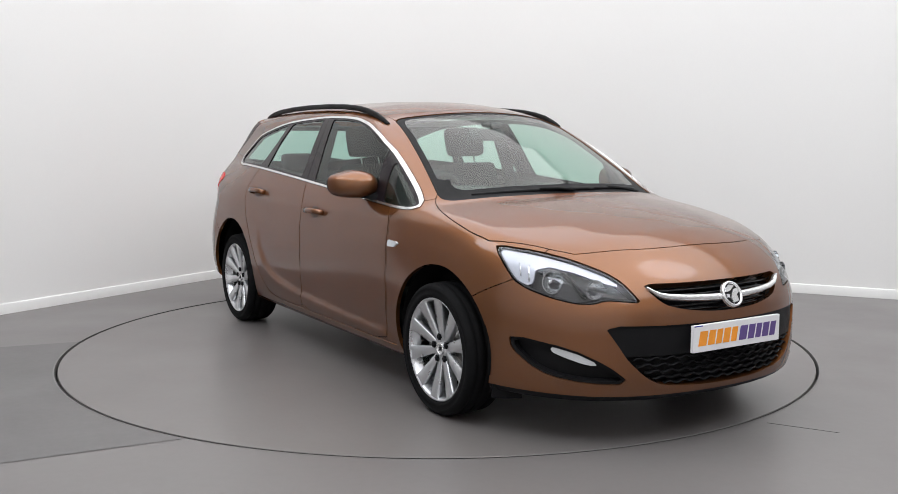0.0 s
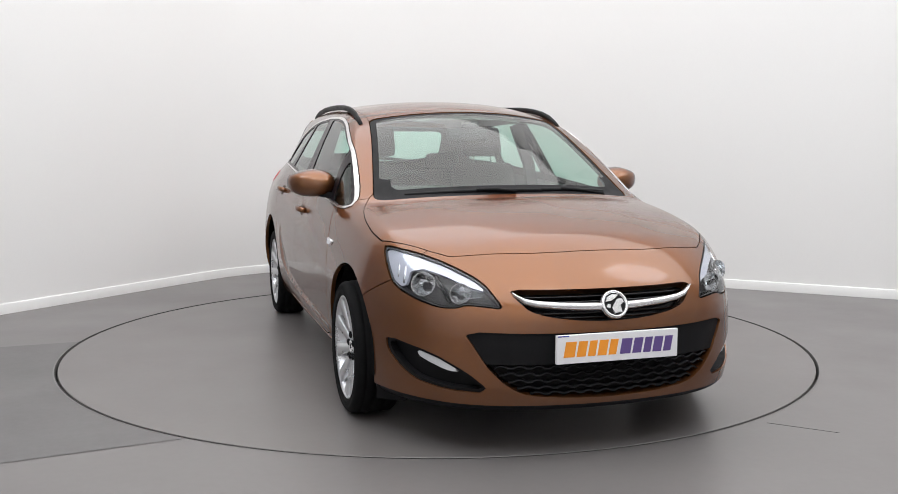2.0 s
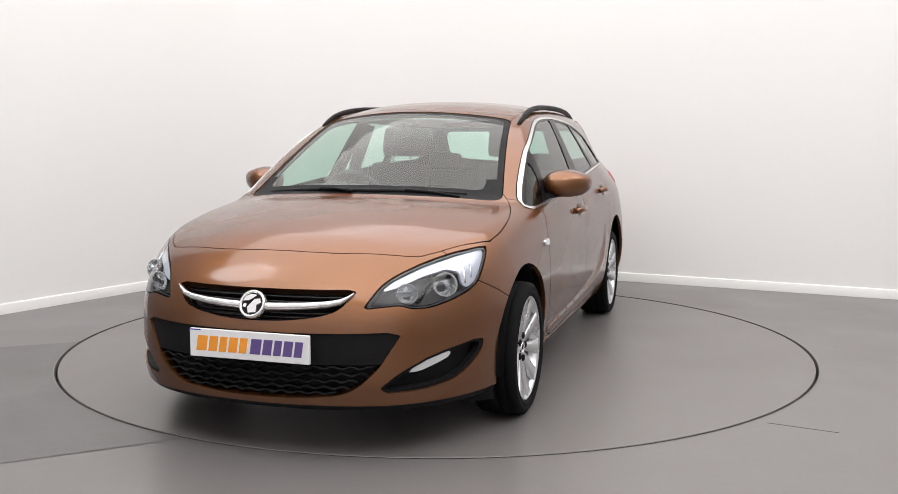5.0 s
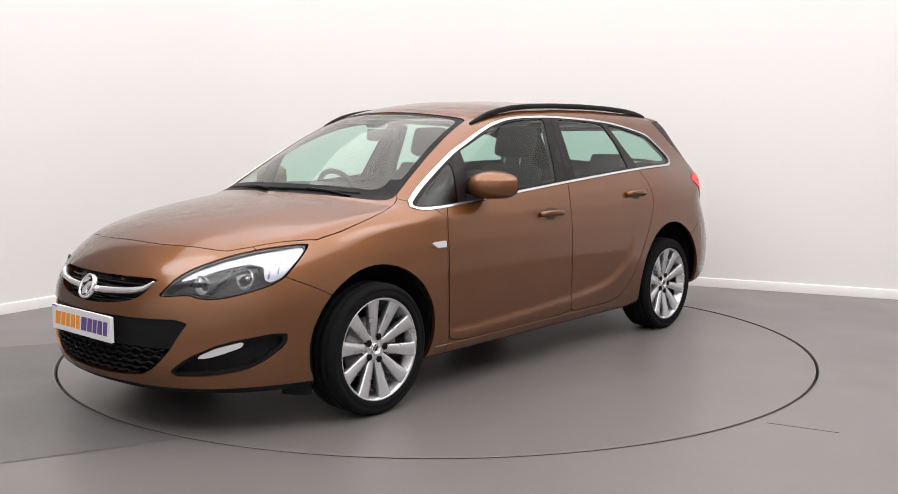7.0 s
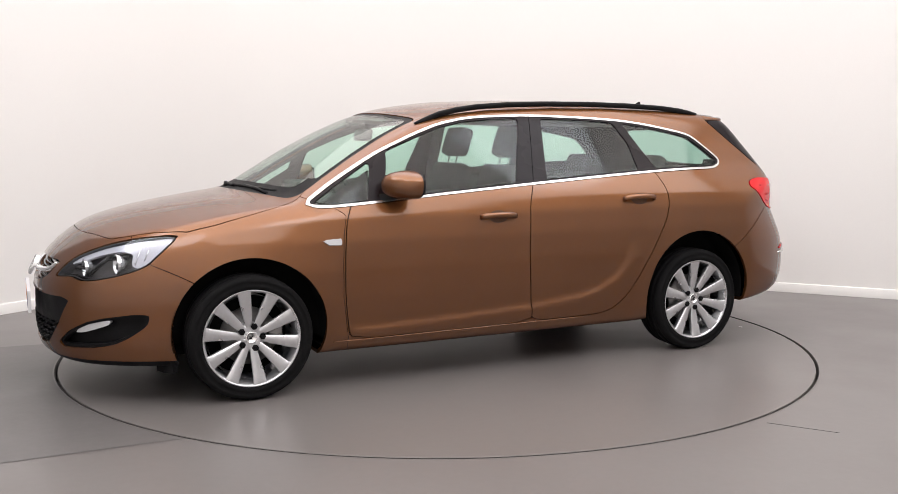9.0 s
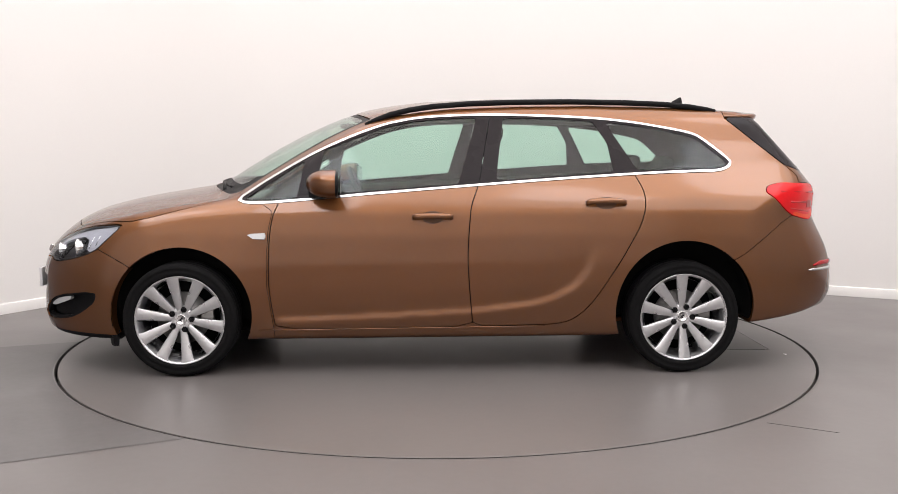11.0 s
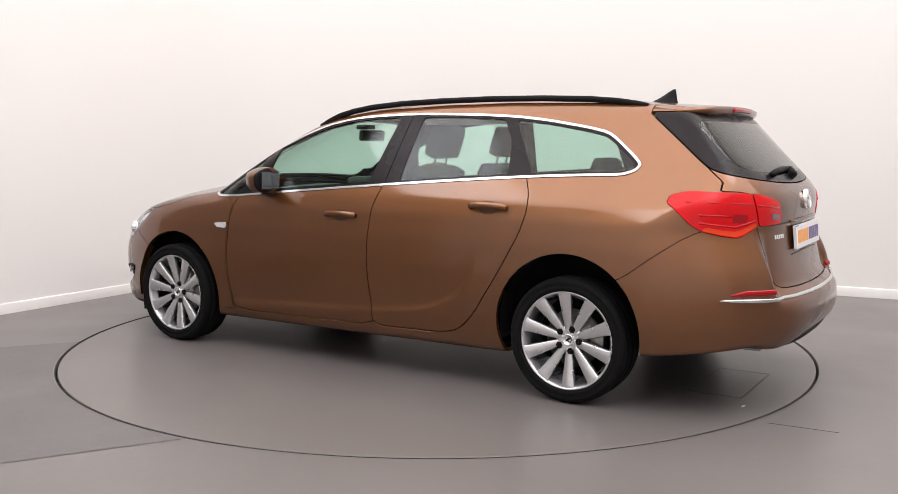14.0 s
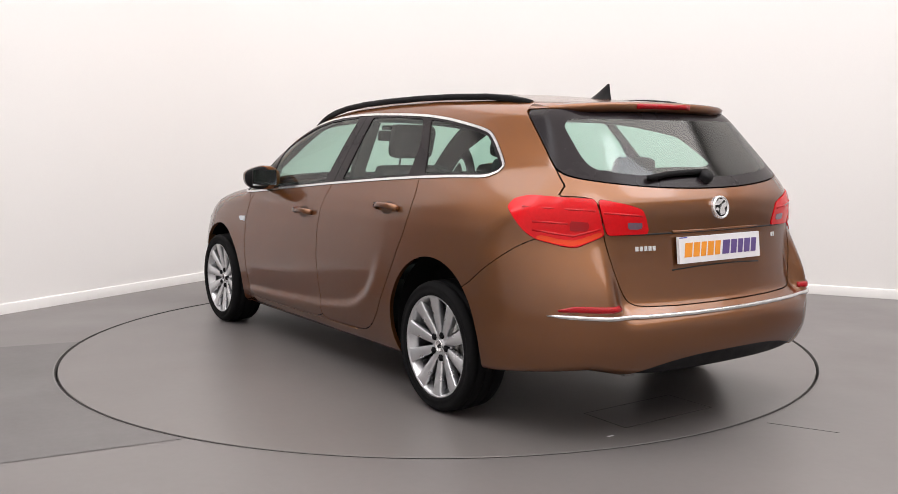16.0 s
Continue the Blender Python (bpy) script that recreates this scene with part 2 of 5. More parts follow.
TAIL_CORNER = profile([(0.0, -2.05), (0.16, -2.16), (0.22, -2.17), (0.28, -2.228), (0.34, -2.268), (0.40, -2.298), (0.45, -2.303), (0.52, -2.305), (0.58, -2.300), (0.66, -2.278), (0.75, -2.230),
                       (0.85, -2.175), (0.95, -2.185), (1.0, -2.175), (1.06, -2.125), (1.12, -2.07), (1.23, -1.965), (1.36, -1.845), (1.42, -1.79), (1.5, -1.715), (1.8, -1.4)], -0.1, 1.8, 0.01, 0.03)
BELLY = profile([(2.8, 0.18), (2.2, 0.183), (1.8, 0.185), (1.0, 0.185), (-0.9, 0.195), (-1.4, 0.235), (-1.65, 0.268), (-2.0, 0.310), (-2.3, 0.358), (-2.8, 0.38)], -2.8, 2.8, 0.02, 0.06)


def side_at(x, z):
    i = np.clip((x - GX[0]) / 0.01, 0, len(GX) - 1.001)
    j = np.clip((z - GZ[0]) / 0.01, 0, len(GZ) - 1.001)
    a, b = i.astype(int), j.astype(int)
    u, v = i - a, j - b
    return (SIDE[a, b] * (1 - u) + SIDE[a + 1, b] * u) * (1 - v) + (SIDE[a, b + 1] * (1 - u) + SIDE[a + 1, b + 1] * u) * v


def blend(a, b, r):
    h = np.maximum(r - np.abs(a - b), 0) / r
    return np.maximum(a, b) + h * h * r / 4


def hull(p):
    """Negative inside the car's outer skin."""
    x, y, z = p[..., 0], np.abs(p[..., 1]), p[..., 2]
    y2 = y * y
    side = y - side_at(x, z)
    # the bonnet's middle stands a little proud between two soft creases
    crease = 0.005 / (1 + np.exp((y - 0.40 - 0.16 * np.clip((2.1 - x) / 0.8, 0, 1)) / 0.034)) * np.clip((x - 1.2) / 0.25, 0, 1) * np.clip((2.22 - x) / 0.25, 0, 1)
    crown = 0.10 - 0.04 * np.clip((x - 0.2) / 1.2, 0, 1)
    bow = 0.021 * np.clip(1 - y2 / 0.36, 0, 1) * np.clip((1.30 - x) / 0.35, 0, 1) * np.clip((x + 1.50) / 0.7, 0, 1)
    top = (z - TOP(x + 0.42 * y2) + crown * y2 - crease - bow) * 0.85
    nose = (x - NOSE(z) + 0.33 * y2 + 0.98 * y2 ** 3) * 0.8
    k = np.clip((y - 0.53) / 0.11, 0, 1)
    k = k * k * (3 - 2 * k)
    tail = (TAIL(z) * (1 - k) + TAIL_CORNER(z) * k - x + 0.14 * y2 + 0.80 * y2 ** 3) * 0.8
    f = blend(side, top, 0.062)
    f = blend(f, nose, 0.06)
    f = blend(f, tail, 0.06)
    belly = BELLY(x) - 0.06 * np.clip((-x - 1.85) / 0.3, 0, 1) * np.clip(1 - (y / 0.66) ** 4, 0, 1)
    return blend(f, belly - z, 0.03)


def slope(p, h=0.006):
    g = np.stack([hull(p + d) - hull(p - d) for d in np.eye(3) * h], -1)
    return g / np.maximum(np.linalg.norm(g, axis=-1, keepdims=True), 1e-9)


def settle(p, steps=5):
    """Moves points onto the skin."""
    for _ in range(steps):
        g = np.stack([hull(p + d) - hull(p - d) for d in np.eye(3) * 0.004], -1) / 0.008
        p = p - g * (hull(p) / np.maximum((g * g).sum(-1), 0.2))[..., None]
    return p

# ---- mesh tools ----
def part(name, bm, mat, parent=None, label="", smooth=True):
    """Links a bmesh as one mesh object under a thing or a part."""
    me = bpy.data.meshes.new(name)
    if smooth:
        for f in bm.faces:
            f.smooth = True
    bm.to_mesh(me)
    bm.free()
    me.materials.append(mat)
    ob = new(name, me)
    if parent is not None:
        ob.parent = parent
    return tagged(ob, label)


def box(bm, lo, hi, bevel=0.0):
    c, s = [(a + b) / 2 for a, b in zip(lo, hi)], [abs(b - a) for a, b in zip(lo, hi)]
    r = bmesh.ops.create_cube(bm, size=1.0, matrix=Matrix.Translation(c) @ Matrix.Diagonal((*s, 1)))
    if bevel:
        es = list({e for v in r["verts"] for e in v.link_edges})
        bmesh.ops.bevel(bm, geom=es, offset=bevel, segments=2, affect="EDGES", profile=0.6)
    return bm


def lathe(bm, rings, steps, m):
    """A turned body: rings of (radius, height) round the z axis of m."""
    loops = []
    for r, h in rings:
        loops.append([bm.verts.new(m @ Vector((r * math.cos(2 * math.pi * i / steps), r * math.sin(2 * math.pi * i / steps), h))) for i in range(steps)])
    for a, b in zip(loops, loops[1:]):
        for i in range(steps):
            j = (i + 1) % steps
            bm.faces.new((a[i], a[j], b[j], b[i]))
    return loops


def sweep(bm, path, shape, up=(0, 0, 1), closed_ends=True):
    """Sweeps a closed section (across, up) along a path."""
    path = [Vector(p) for p in path]
    loops = []
    for i, p in enumerate(path):
        d = (path[min(i + 1, len(path) - 1)] - path[max(i - 1, 0)]).normalized()
        a = d.cross(Vector(up)).normalized()
        b = a.cross(d)
        loops.append([bm.verts.new(p + a * u + b * v) for u, v in shape])
    n = len(shape)
    for a, b in zip(loops, loops[1:]):
        for i in range(n):
            j = (i + 1) % n
            bm.faces.new((a[i], a[j], b[j], b[i]))
    if closed_ends:
        bm.faces.new(loops[0][::-1])
        bm.faces.new(loops[-1])
    bmesh.ops.recalc_face_normals(bm, faces=bm.faces)
    return bm


def oval(rx, ry, n=10):
    return [(rx * math.cos(2 * math.pi * i / n), ry * math.sin(2 * math.pi * i / n)) for i in range(n)]


class Sheet:
    """A triangulated piece of the skin: points, normals and triangles."""

    def __init__(self, v, n, t):
        self.v, self.n, self.t = v, n, t

    def cut(self, f):
        """What lies where f < 0. f: values at the points, or a function of them."""
        f = f(self.v) if callable(f) else f
        f = np.where(np.abs(f) < 1e-6, 1e-6, f)
        s = f < 0
        t, c = self.t, s[self.t].sum(1)
        v, n = self.v, self.n
        one, two = t[c == 1], t[c == 2]
        k = np.argmax(s[one], 1)[:, None] if len(one) else np.zeros((0, 1), int)
        one = np.take_along_axis(one, (k + np.arange(3)) % 3, 1)
        k = np.argmax(~s[two], 1)[:, None] if len(two) else np.zeros((0, 1), int)
        two = np.take_along_axis(two, (k + np.arange(3)) % 3, 1)
        e = np.concatenate([one[:, [0, 1]], one[:, [0, 2]], two[:, [0, 1]], two[:, [0, 2]]])
        e.sort(axis=1)
        u, inv = np.unique(e, axis=0, return_inverse=True)
        inv = inv.reshape(-1) + len(v)
        if len(u):
            w = (f[u[:, 0]] / (f[u[:, 0]] - f[u[:, 1]]))[:, None]
            v = np.concatenate([v, v[u[:, 0]] * (1 - w) + v[u[:, 1]] * w])
            n = np.concatenate([n, n[u[:, 0]] * (1 - w) + n[u[:, 1]] * w])
        a, b = len(one), len(two)
        p, q, r, s2 = inv[:a], inv[a:2 * a], inv[2 * a:2 * a + b], inv[2 * a + b:]
        t = np.concatenate([t[c == 3], np.stack([one[:, 0], p, q], 1), np.stack([two[:, 1], two[:, 2], s2], 1), np.stack([two[:, 1], s2, r], 1)])
        used = np.unique(t)
        back = np.full(len(v), -1)
        back[used] = np.arange(len(used))
        return Sheet(v[used], n[used], back[t])

    def split(self, f, gap=0.0):
        """The piece inside and the rest, with a gap of that half width between."""
        g = f(self.v)
        return self.cut(g + gap), self.cut(gap - g)

    def moved(self, d):
        return Sheet(self.v + self.n * d, self.n, self.t)

    def rims(self):
        e = np.concatenate([self.t[:, [0, 1]], self.t[:, [1, 2]], self.t[:, [2, 0]]])
        u, inv, cnt = np.unique(np.sort(e, 1), axis=0, return_inverse=True, return_counts=True)
        return e[cnt[inv.reshape(-1)] == 1]


def skin_object(name, sheet, mat, parent, label="", sides="both", lip=0.010):
    """Makes a sheet an object with a turned-in lip. sides: 'both' joins it with its mirror image, 'left' and 'right' make one side."""
    v, n, t = sheet.v, sheet.n, sheet.t
    if lip:
        r = sheet.rims()
        r = r[~((np.abs(v[r[:, 0], 1]) < 1e-4) & (np.abs(v[r[:, 1], 1]) < 1e-4))]
        k = len(v)
        a, b = v[r[:, 0]], v[r[:, 1]]
        na, nb = n[r[:, 0]], n[r[:, 1]]
        side = np.cross(b - a, na)
        side /= np.maximum(np.linalg.norm(side, axis=1, keepdims=True), 1e-9)
        m = len(r)
        i = np.arange(m)
        v = np.concatenate([v, a, b, b - nb * lip, a - na * lip])
        n = np.concatenate([n, side, side, side, side])
        t = np.concatenate([t, np.stack([k + i + m, k + i, k + i + 2 * m], 1), np.stack([k + i, k + i + 3 * m, k + i + 2 * m], 1)])
    flip = np.array([1, -1, 1.0])
    if sides == "right":
        v, n, t = v * flip, n * flip, t[:, ::-1]
    elif sides == "both":
        k = len(v)
        v, n, t = np.concatenate([v, v * flip]), np.concatenate([n, n * flip]), np.concatenate([t, t[:, ::-1] + k])
    me = bpy.data.meshes.new(name)
    me.from_pydata(v.tolist(), [], t.tolist())
    me.polygons.foreach_set("use_smooth", np.ones(len(t), bool))
    n = n / np.maximum(np.linalg.norm(n, axis=1, keepdims=True), 1e-9)
    me.normals_split_custom_set_from_vertices(n.tolist())
    me.materials.append(mat)
    ob = new(name, me)
    ob.parent = parent
    return tagged(ob, label)


def both_sides(name, sheet, mat, parent, label="", lip=0.010):
    return [skin_object(name, sheet, mat, parent, label, s, lip) for s in ("left", "right")]


def skin_net(h):
    """The left half of the skin as a fine net of triangles."""
    xs, ys, zs = np.arange(-2.46, 2.46, h), np.arange(-2.5 * h, 1.0, h), np.arange(0.08, 1.56, h)
    g = np.stack(np.meshgrid(xs, ys, zs, indexing="ij"), -1)
    s = hull(g) < 0
    nx, ny, nz = s.shape
    c = s[:-1, :-1, :-1].astype(np.int8)
    for i, j, k in ((0, 0, 1), (0, 1, 0), (0, 1, 1), (1, 0, 0), (1, 0, 1), (1, 1, 0), (1, 1, 1)):
        c = c + s[i:nx - 1 + i, j:ny - 1 + j, k:nz - 1 + k]
    mixed = (c > 0) & (c < 8)
    ids = np.full(mixed.shape, -1)
    ids[mixed] = np.arange(mixed.sum())
    v = settle(g[:-1, :-1, :-1][mixed] + h / 2, 8)
    quads = []
    for ax in range(3):
        a = [slice(None)] * 3
        b = [slice(None)] * 3
        a[ax], b[ax] = slice(0, -1), slice(1, None)
        sa, sb = s[tuple(a)], s[tuple(b)]
        idx = np.argwhere(sa != sb)
        o1, o2 = [np.eye(3, dtype=int)[(ax + q) % 3] for q in (1, 2)]
        ok = np.all((idx - o1 - o2 >= 0) & (idx < np.array(mixed.shape)), 1)
        idx = idx[ok]
        q = np.stack([ids[tuple((idx - d).T)] for d in (0 * o1, o1, o1 + o2, o2)], 1)
        inside_first = sa[tuple(idx.T)]
        q[~inside_first] = q[~inside_first][:, ::-1]
        quads.append(q)
    q = np.concatenate(quads)
    q = q[(q >= 0).all(1)]
    t = np.concatenate([q[:, [0, 1, 2]], q[:, [0, 2, 3]]])
    sh = Sheet(v, slope(v), t)
    a, b, c2 = (sh.v[sh.t[:, i]] for i in range(3))
    turn = (np.cross(b - a, c2 - a) * sh.n[sh.t].mean(1)).sum(1) < 0
    sh.t[turn] = sh.t[turn][:, ::-1]
    sh = sh.cut(lambda p: -p[:, 1])
    sh.n[np.abs(sh.v[:, 1]) < 1e-5, 1] = 0
    return sh


def rounded(points, times=2):
    p = np.array(points, float)
    for _ in range(times):
        q = np.roll(p, -1, 0)
        p = np.stack([p * 0.8 + q * 0.2, p * 0.2 + q * 0.8], 1).reshape(-1, 2)
    return p


def tight(points, r):
    """Cuts each corner of an outline by at most r on either side."""
    p = np.array(points, float)
    a, b = np.roll(p, 1, 0), np.roll(p, -1, 0)
    la, lb = np.linalg.norm(a - p, axis=1, keepdims=True), np.linalg.norm(b - p, axis=1, keepdims=True)
    q0, q1 = p + (a - p) * np.minimum(r / la, 0.3), p + (b - p) * np.minimum(r / lb, 0.3)
    return np.stack([q0, q0 * 0.25 + p * 0.5 + q1 * 0.25, q1], 1).reshape(-1, 2)


def within(points, az, times=2, grow=0.0, corner=None):
    """Signed distance to an outline drawn on the upright plane that faces az degrees (0: front, 90: the car's left)."""
    poly = rounded(points, times) if corner is None else tight(points, corner)
    sa, ca = math.sin(radians(az)), math.cos(radians(az))

    def f(p):
        return outline(np.stack([-sa * p[:, 0] + ca * p[:, 1], p[:, 2]], 1), poly) - grow
    return f


def outline(w, poly):
    d, sign = np.full(len(w), 1e9), np.zeros(len(w), int)
    for a, b in zip(poly, np.roll(poly, -1, 0)):
        e, q = b - a, w - a
        k = np.clip((q @ e) / max(e @ e, 1e-12), 0, 1)[:, None]
        d = np.minimum(d, ((q - k * e) ** 2).sum(1))
        up = ((a[1] <= w[:, 1]) & (b[1] > w[:, 1])) | ((b[1] <= w[:, 1]) & (a[1] > w[:, 1]))
        if abs(e[1]) > 1e-12:
            sign += up & (w[:, 0] < a[0] + (w[:, 1] - a[1]) / e[1] * e[0])
    d = np.sqrt(d)
    return np.where(sign % 2 == 1, -d, d)


# ---- the room ----
CORNER, LEFT_END, RIGHT_END = Vector((-1.245, 4.033)), Vector((-5.90, -3.57)), Vector((8.35, -0.88))


def wall(name, a, b, height, thick=0.15, mat=None, label="plain white painted studio wall"):
    a, b = Vector((*a, 0)), Vector((*b, 0))
    d = (b - a).normalized()
    n = Vector((-d.y, d.x, 0))
    bm = bmesh.new()
    lo = [bm.verts.new(p) for p in (a, b, b + n * thick, a + n * thick)]
    hi = [bm.verts.new(v.co + Vector((0, 0, height))) for v in lo]
    bm.faces.new(lo[::-1]), bm.faces.new(hi)
    for i in range(4):
        bm.faces.new((lo[i], lo[(i + 1) % 4], hi[(i + 1) % 4], hi[i]))
    bmesh.ops.recalc_face_normals(bm, faces=bm.faces)
    return tagged(part(name, bm, mat or WALL, smooth=False), label, "wall", kind="structure")


BACK_CORNER = LEFT_END + RIGHT_END - CORNER
D1, D2 = (LEFT_END - CORNER).normalized(), (RIGHT_END - CORNER).normalized()
COVE = 1.7
ARC = [CORNER + D1 * (COVE * (1 - math.sin(q))) + D2 * (COVE * (1 - math.cos(q))) for q in np.linspace(0, math.pi / 2, 25)]
LEFT_STOP = CORNER + D1 * 4.25
ROUND = [LEFT_STOP] + ARC + [RIGHT_END]


def running(name, path, shape, mat, label, cat):
    """A section (into the room, up) drawn along a path in plan."""
    bm = bmesh.new()
    loops = []
    for i, p in enumerate(path):
        d = (path[min(i + 1, len(path) - 1)] - path[max(i - 1, 0)]).normalized()
        n = Vector((d.y, -d.x))
        loops.append([bm.verts.new((*(p + n * u), v)) for u, v in shape])
    k = len(shape)
    for a, b in zip(loops, loops[1:]):
        for i in range(k):
            bm.faces.new((a[i], a[(i + 1) % k], b[(i + 1) % k], b[i])).smooth = True
    bm.faces.new(loops[0]), bm.faces.new(loops[-1])
    bmesh.ops.recalc_face_normals(bm, faces=bm.faces)
    for e in bm.edges:
        a = e.calc_face_angle(0)
        e.smooth = a < 0.5
    return tagged(part(name, bm, mat, smooth=False), label, cat, kind="structure")


running("wall_round", ROUND, [(0, 0), (0, CEILING), (-0.15, CEILING), (-0.15, 0)], WALL, "white painted studio wall with a rounded corner", "wall")
running("baseboard", ROUND, [(-0.002, 0.0), (0.016, 0.0), (0.016, 0.066), (0.012, 0.074), (0.004, 0.078), (-0.002, 0.078)], BOARD, "white painted baseboard along the studio wall", "baseboard")
# unseen walls close the room; side and back greyed to dim reflections
wall("unseen_wall_side", LEFT_END, LEFT_STOP, CEILING, mat=DARK_WALL, label="unseen side studio wall, mid-grey to dim the car's reflections")
wall("unseen_wall_back", RIGHT_END, BACK_CORNER, CEILING, mat=GREY_WALL, label="unseen back studio wall, grey to dim the car's reflections")
wall("wall_front", BACK_CORNER, LEFT_END, CEILING, label="plain white painted studio wall")

bm = bmesh.new()
box(bm, (-14, -14, CEILING), (14, 14, CEILING + 0.15))
tagged(part("ceiling", bm, CEILING_PAINT, smooth=False), "plain white studio ceiling", "ceiling", kind="structure")


# made-up frame round the unseen ceiling fill light
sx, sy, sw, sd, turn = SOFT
thing = new("ceiling_fill_frame")
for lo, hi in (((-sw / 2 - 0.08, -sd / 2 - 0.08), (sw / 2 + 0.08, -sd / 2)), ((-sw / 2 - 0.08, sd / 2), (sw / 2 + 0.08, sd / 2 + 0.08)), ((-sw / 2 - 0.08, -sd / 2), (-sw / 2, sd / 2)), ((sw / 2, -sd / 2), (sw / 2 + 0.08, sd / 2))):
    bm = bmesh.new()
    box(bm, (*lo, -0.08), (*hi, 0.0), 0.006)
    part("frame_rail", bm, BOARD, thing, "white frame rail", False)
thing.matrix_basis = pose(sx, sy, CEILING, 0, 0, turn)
tagged(thing, "white frame added round the unseen ceiling fill light", "ceiling light")


def lamp_head():
    thing = new("ceiling_lamp")
    bm = bmesh.new()
    lathe(bm, [(0.81, -0.01), (0.84, -0.01), (0.84, 0.06), (0.40, 0.14), (0.02, 0.14)], 32, Matrix())
    part("housing", bm, BOARD, thing, "white round lamp housing")
    bm = bmesh.new()
    lathe(bm, [(0.02, 0.13), (0.02, 0.60)], 12, Matrix())
    part("stem", bm, BOARD, thing, "white stem")
    return tagged(thing, "round white ceiling lamp, lit", "ceiling lamp", "ceiling lamps")


first = lamp_head()
first.matrix_basis = look((*LAMPS[0], CEILING - 0.55), (0, 0, 0.6))
for lx, ly in LAMPS[1:]:
    copy_thing(first, look((lx, ly, CEILING - 0.55), (0, 0, 0.6)))

# floor sheet with the round pit of the turntable
RING = 2.240
bm = bmesh.new()
rim = [bm.verts.new((RING * math.cos(2 * math.pi * i / 160), RING * math.sin(2 * math.pi * i / 160), 0)) for i in range(160)]
out = [bm.verts.new((16 * math.cos(2 * math.pi * i / 160), 16 * math.sin(2 * math.pi * i / 160), 0)) for i in range(160)]
low = [bm.verts.new(v.co + Vector((0, 0, -0.06))) for v in rim]
for i in range(160):
    j = (i + 1) % 160
    bm.faces.new((rim[i], out[i], out[j], rim[j]))
    bm.faces.new((rim[i], rim[j], low[j], low[i]))
bm.faces.new(low)
bmesh.ops.recalc_face_normals(bm, faces=bm.faces)
tagged(part("floor", bm, FLOOR, smooth=False), "grey resin studio floor with a satin sheen", "floor", kind="structure")

# thin dark lining of the pit's edge
bm = bmesh.new()
loops = lathe(bm, [(RING + 0.003, 0.002), (RING - 0.001, 0.002), (RING - 0.001, -0.05), (RING - 0.012, -0.05)], 160, Matrix())
tagged(part("trim", bm, GROOVE_SHADE), "black groove round the turntable", "floor trim", kind="structure")

# a darker floor panel beside the turntable
bm = bmesh.new()
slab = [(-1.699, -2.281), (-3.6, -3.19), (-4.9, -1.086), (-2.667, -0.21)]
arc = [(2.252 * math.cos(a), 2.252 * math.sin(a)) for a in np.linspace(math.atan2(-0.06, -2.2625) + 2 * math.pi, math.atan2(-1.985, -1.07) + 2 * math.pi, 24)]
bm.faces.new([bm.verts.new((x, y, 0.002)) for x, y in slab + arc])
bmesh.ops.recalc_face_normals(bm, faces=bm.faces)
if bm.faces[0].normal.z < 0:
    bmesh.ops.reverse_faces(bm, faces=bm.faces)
tagged(part("floor_panel", bm, FLOOR_DARK, smooth=False), "darker grey floor panel beside the turntable", "floor panel", kind="structure")

# hairline joint in the floor
bm = bmesh.new()
box(bm, (0, -0.0013, 0.0), (0.30, 0.0013, 0.0012))
ob = tagged(part("floor_joint", bm, GROOVE_SHADE, smooth=False), "hairline crack in the grey floor", "floor joint", kind="structure")
ob.matrix_basis = pose(1.4615, -1.778, 0, 0, 0, -29.3)

# turntable disc, which carries the car
turntable = new("turntable")
tagged(turntable, "round grey turntable flush with the studio floor", "turntable")
bm = bmesh.new()
loops = lathe(bm, [(RING - 0.0135, -0.05), (RING - 0.0135, -0.002), (RING - 0.0155, 0.0)], 160, Matrix())
bm.faces.new(loops[-1])
part("disc", bm, DISC, turntable, smooth=False)

# service hatch and a scrap of tape on the turntable
bm = bmesh.new()
hx0, hx1, hy0, hy1 = -1.990, -1.722, -0.215, 0.352
for lo, hi in (((hx0, hy0), (hx1, hy0 + 0.003)), ((hx0, hy1 - 0.003), (hx1, hy1)), ((hx0, hy0 + 0.005), (hx0 + 0.0025, hy1 - 0.005)), ((hx1 - 0.0025, hy0 + 0.005), (hx1, hy1 - 0.005))):
    box(bm, (*lo, -0.001), (*hi, 0.0012))
part("hatch_joint", bm, HOUSING, turntable, "thin dark joint round a service hatch", False)
bm = bmesh.new()
box(bm, (hx0 + 0.005, hy0 + 0.006, -0.001), (hx1 - 0.005, hy1 - 0.006, 0.0008))
part("hatch", bm, FLOOR, turntable, "slightly darker service hatch", False)
bm = bmesh.new()
box(bm, (-2.040, 0.468, 0.0), (-2.028, 0.500, 0.001))
part("tape_scrap", bm, PLATE, turntable, "small white scrap of tape", False)

# ---- the car ----
car = new("car")
tagged(car, "copper-brown metallic estate car parked on the turntable", "car")
skin = skin_net(SKIN_STEP)
inner = skin.moved(-0.028)

# wheel openings
ARCHES = ((1.386, 0.335, 0.356, 1.045), (-1.300, 0.350, 0.372, 1.0))          # middle, radius, stretch along the car


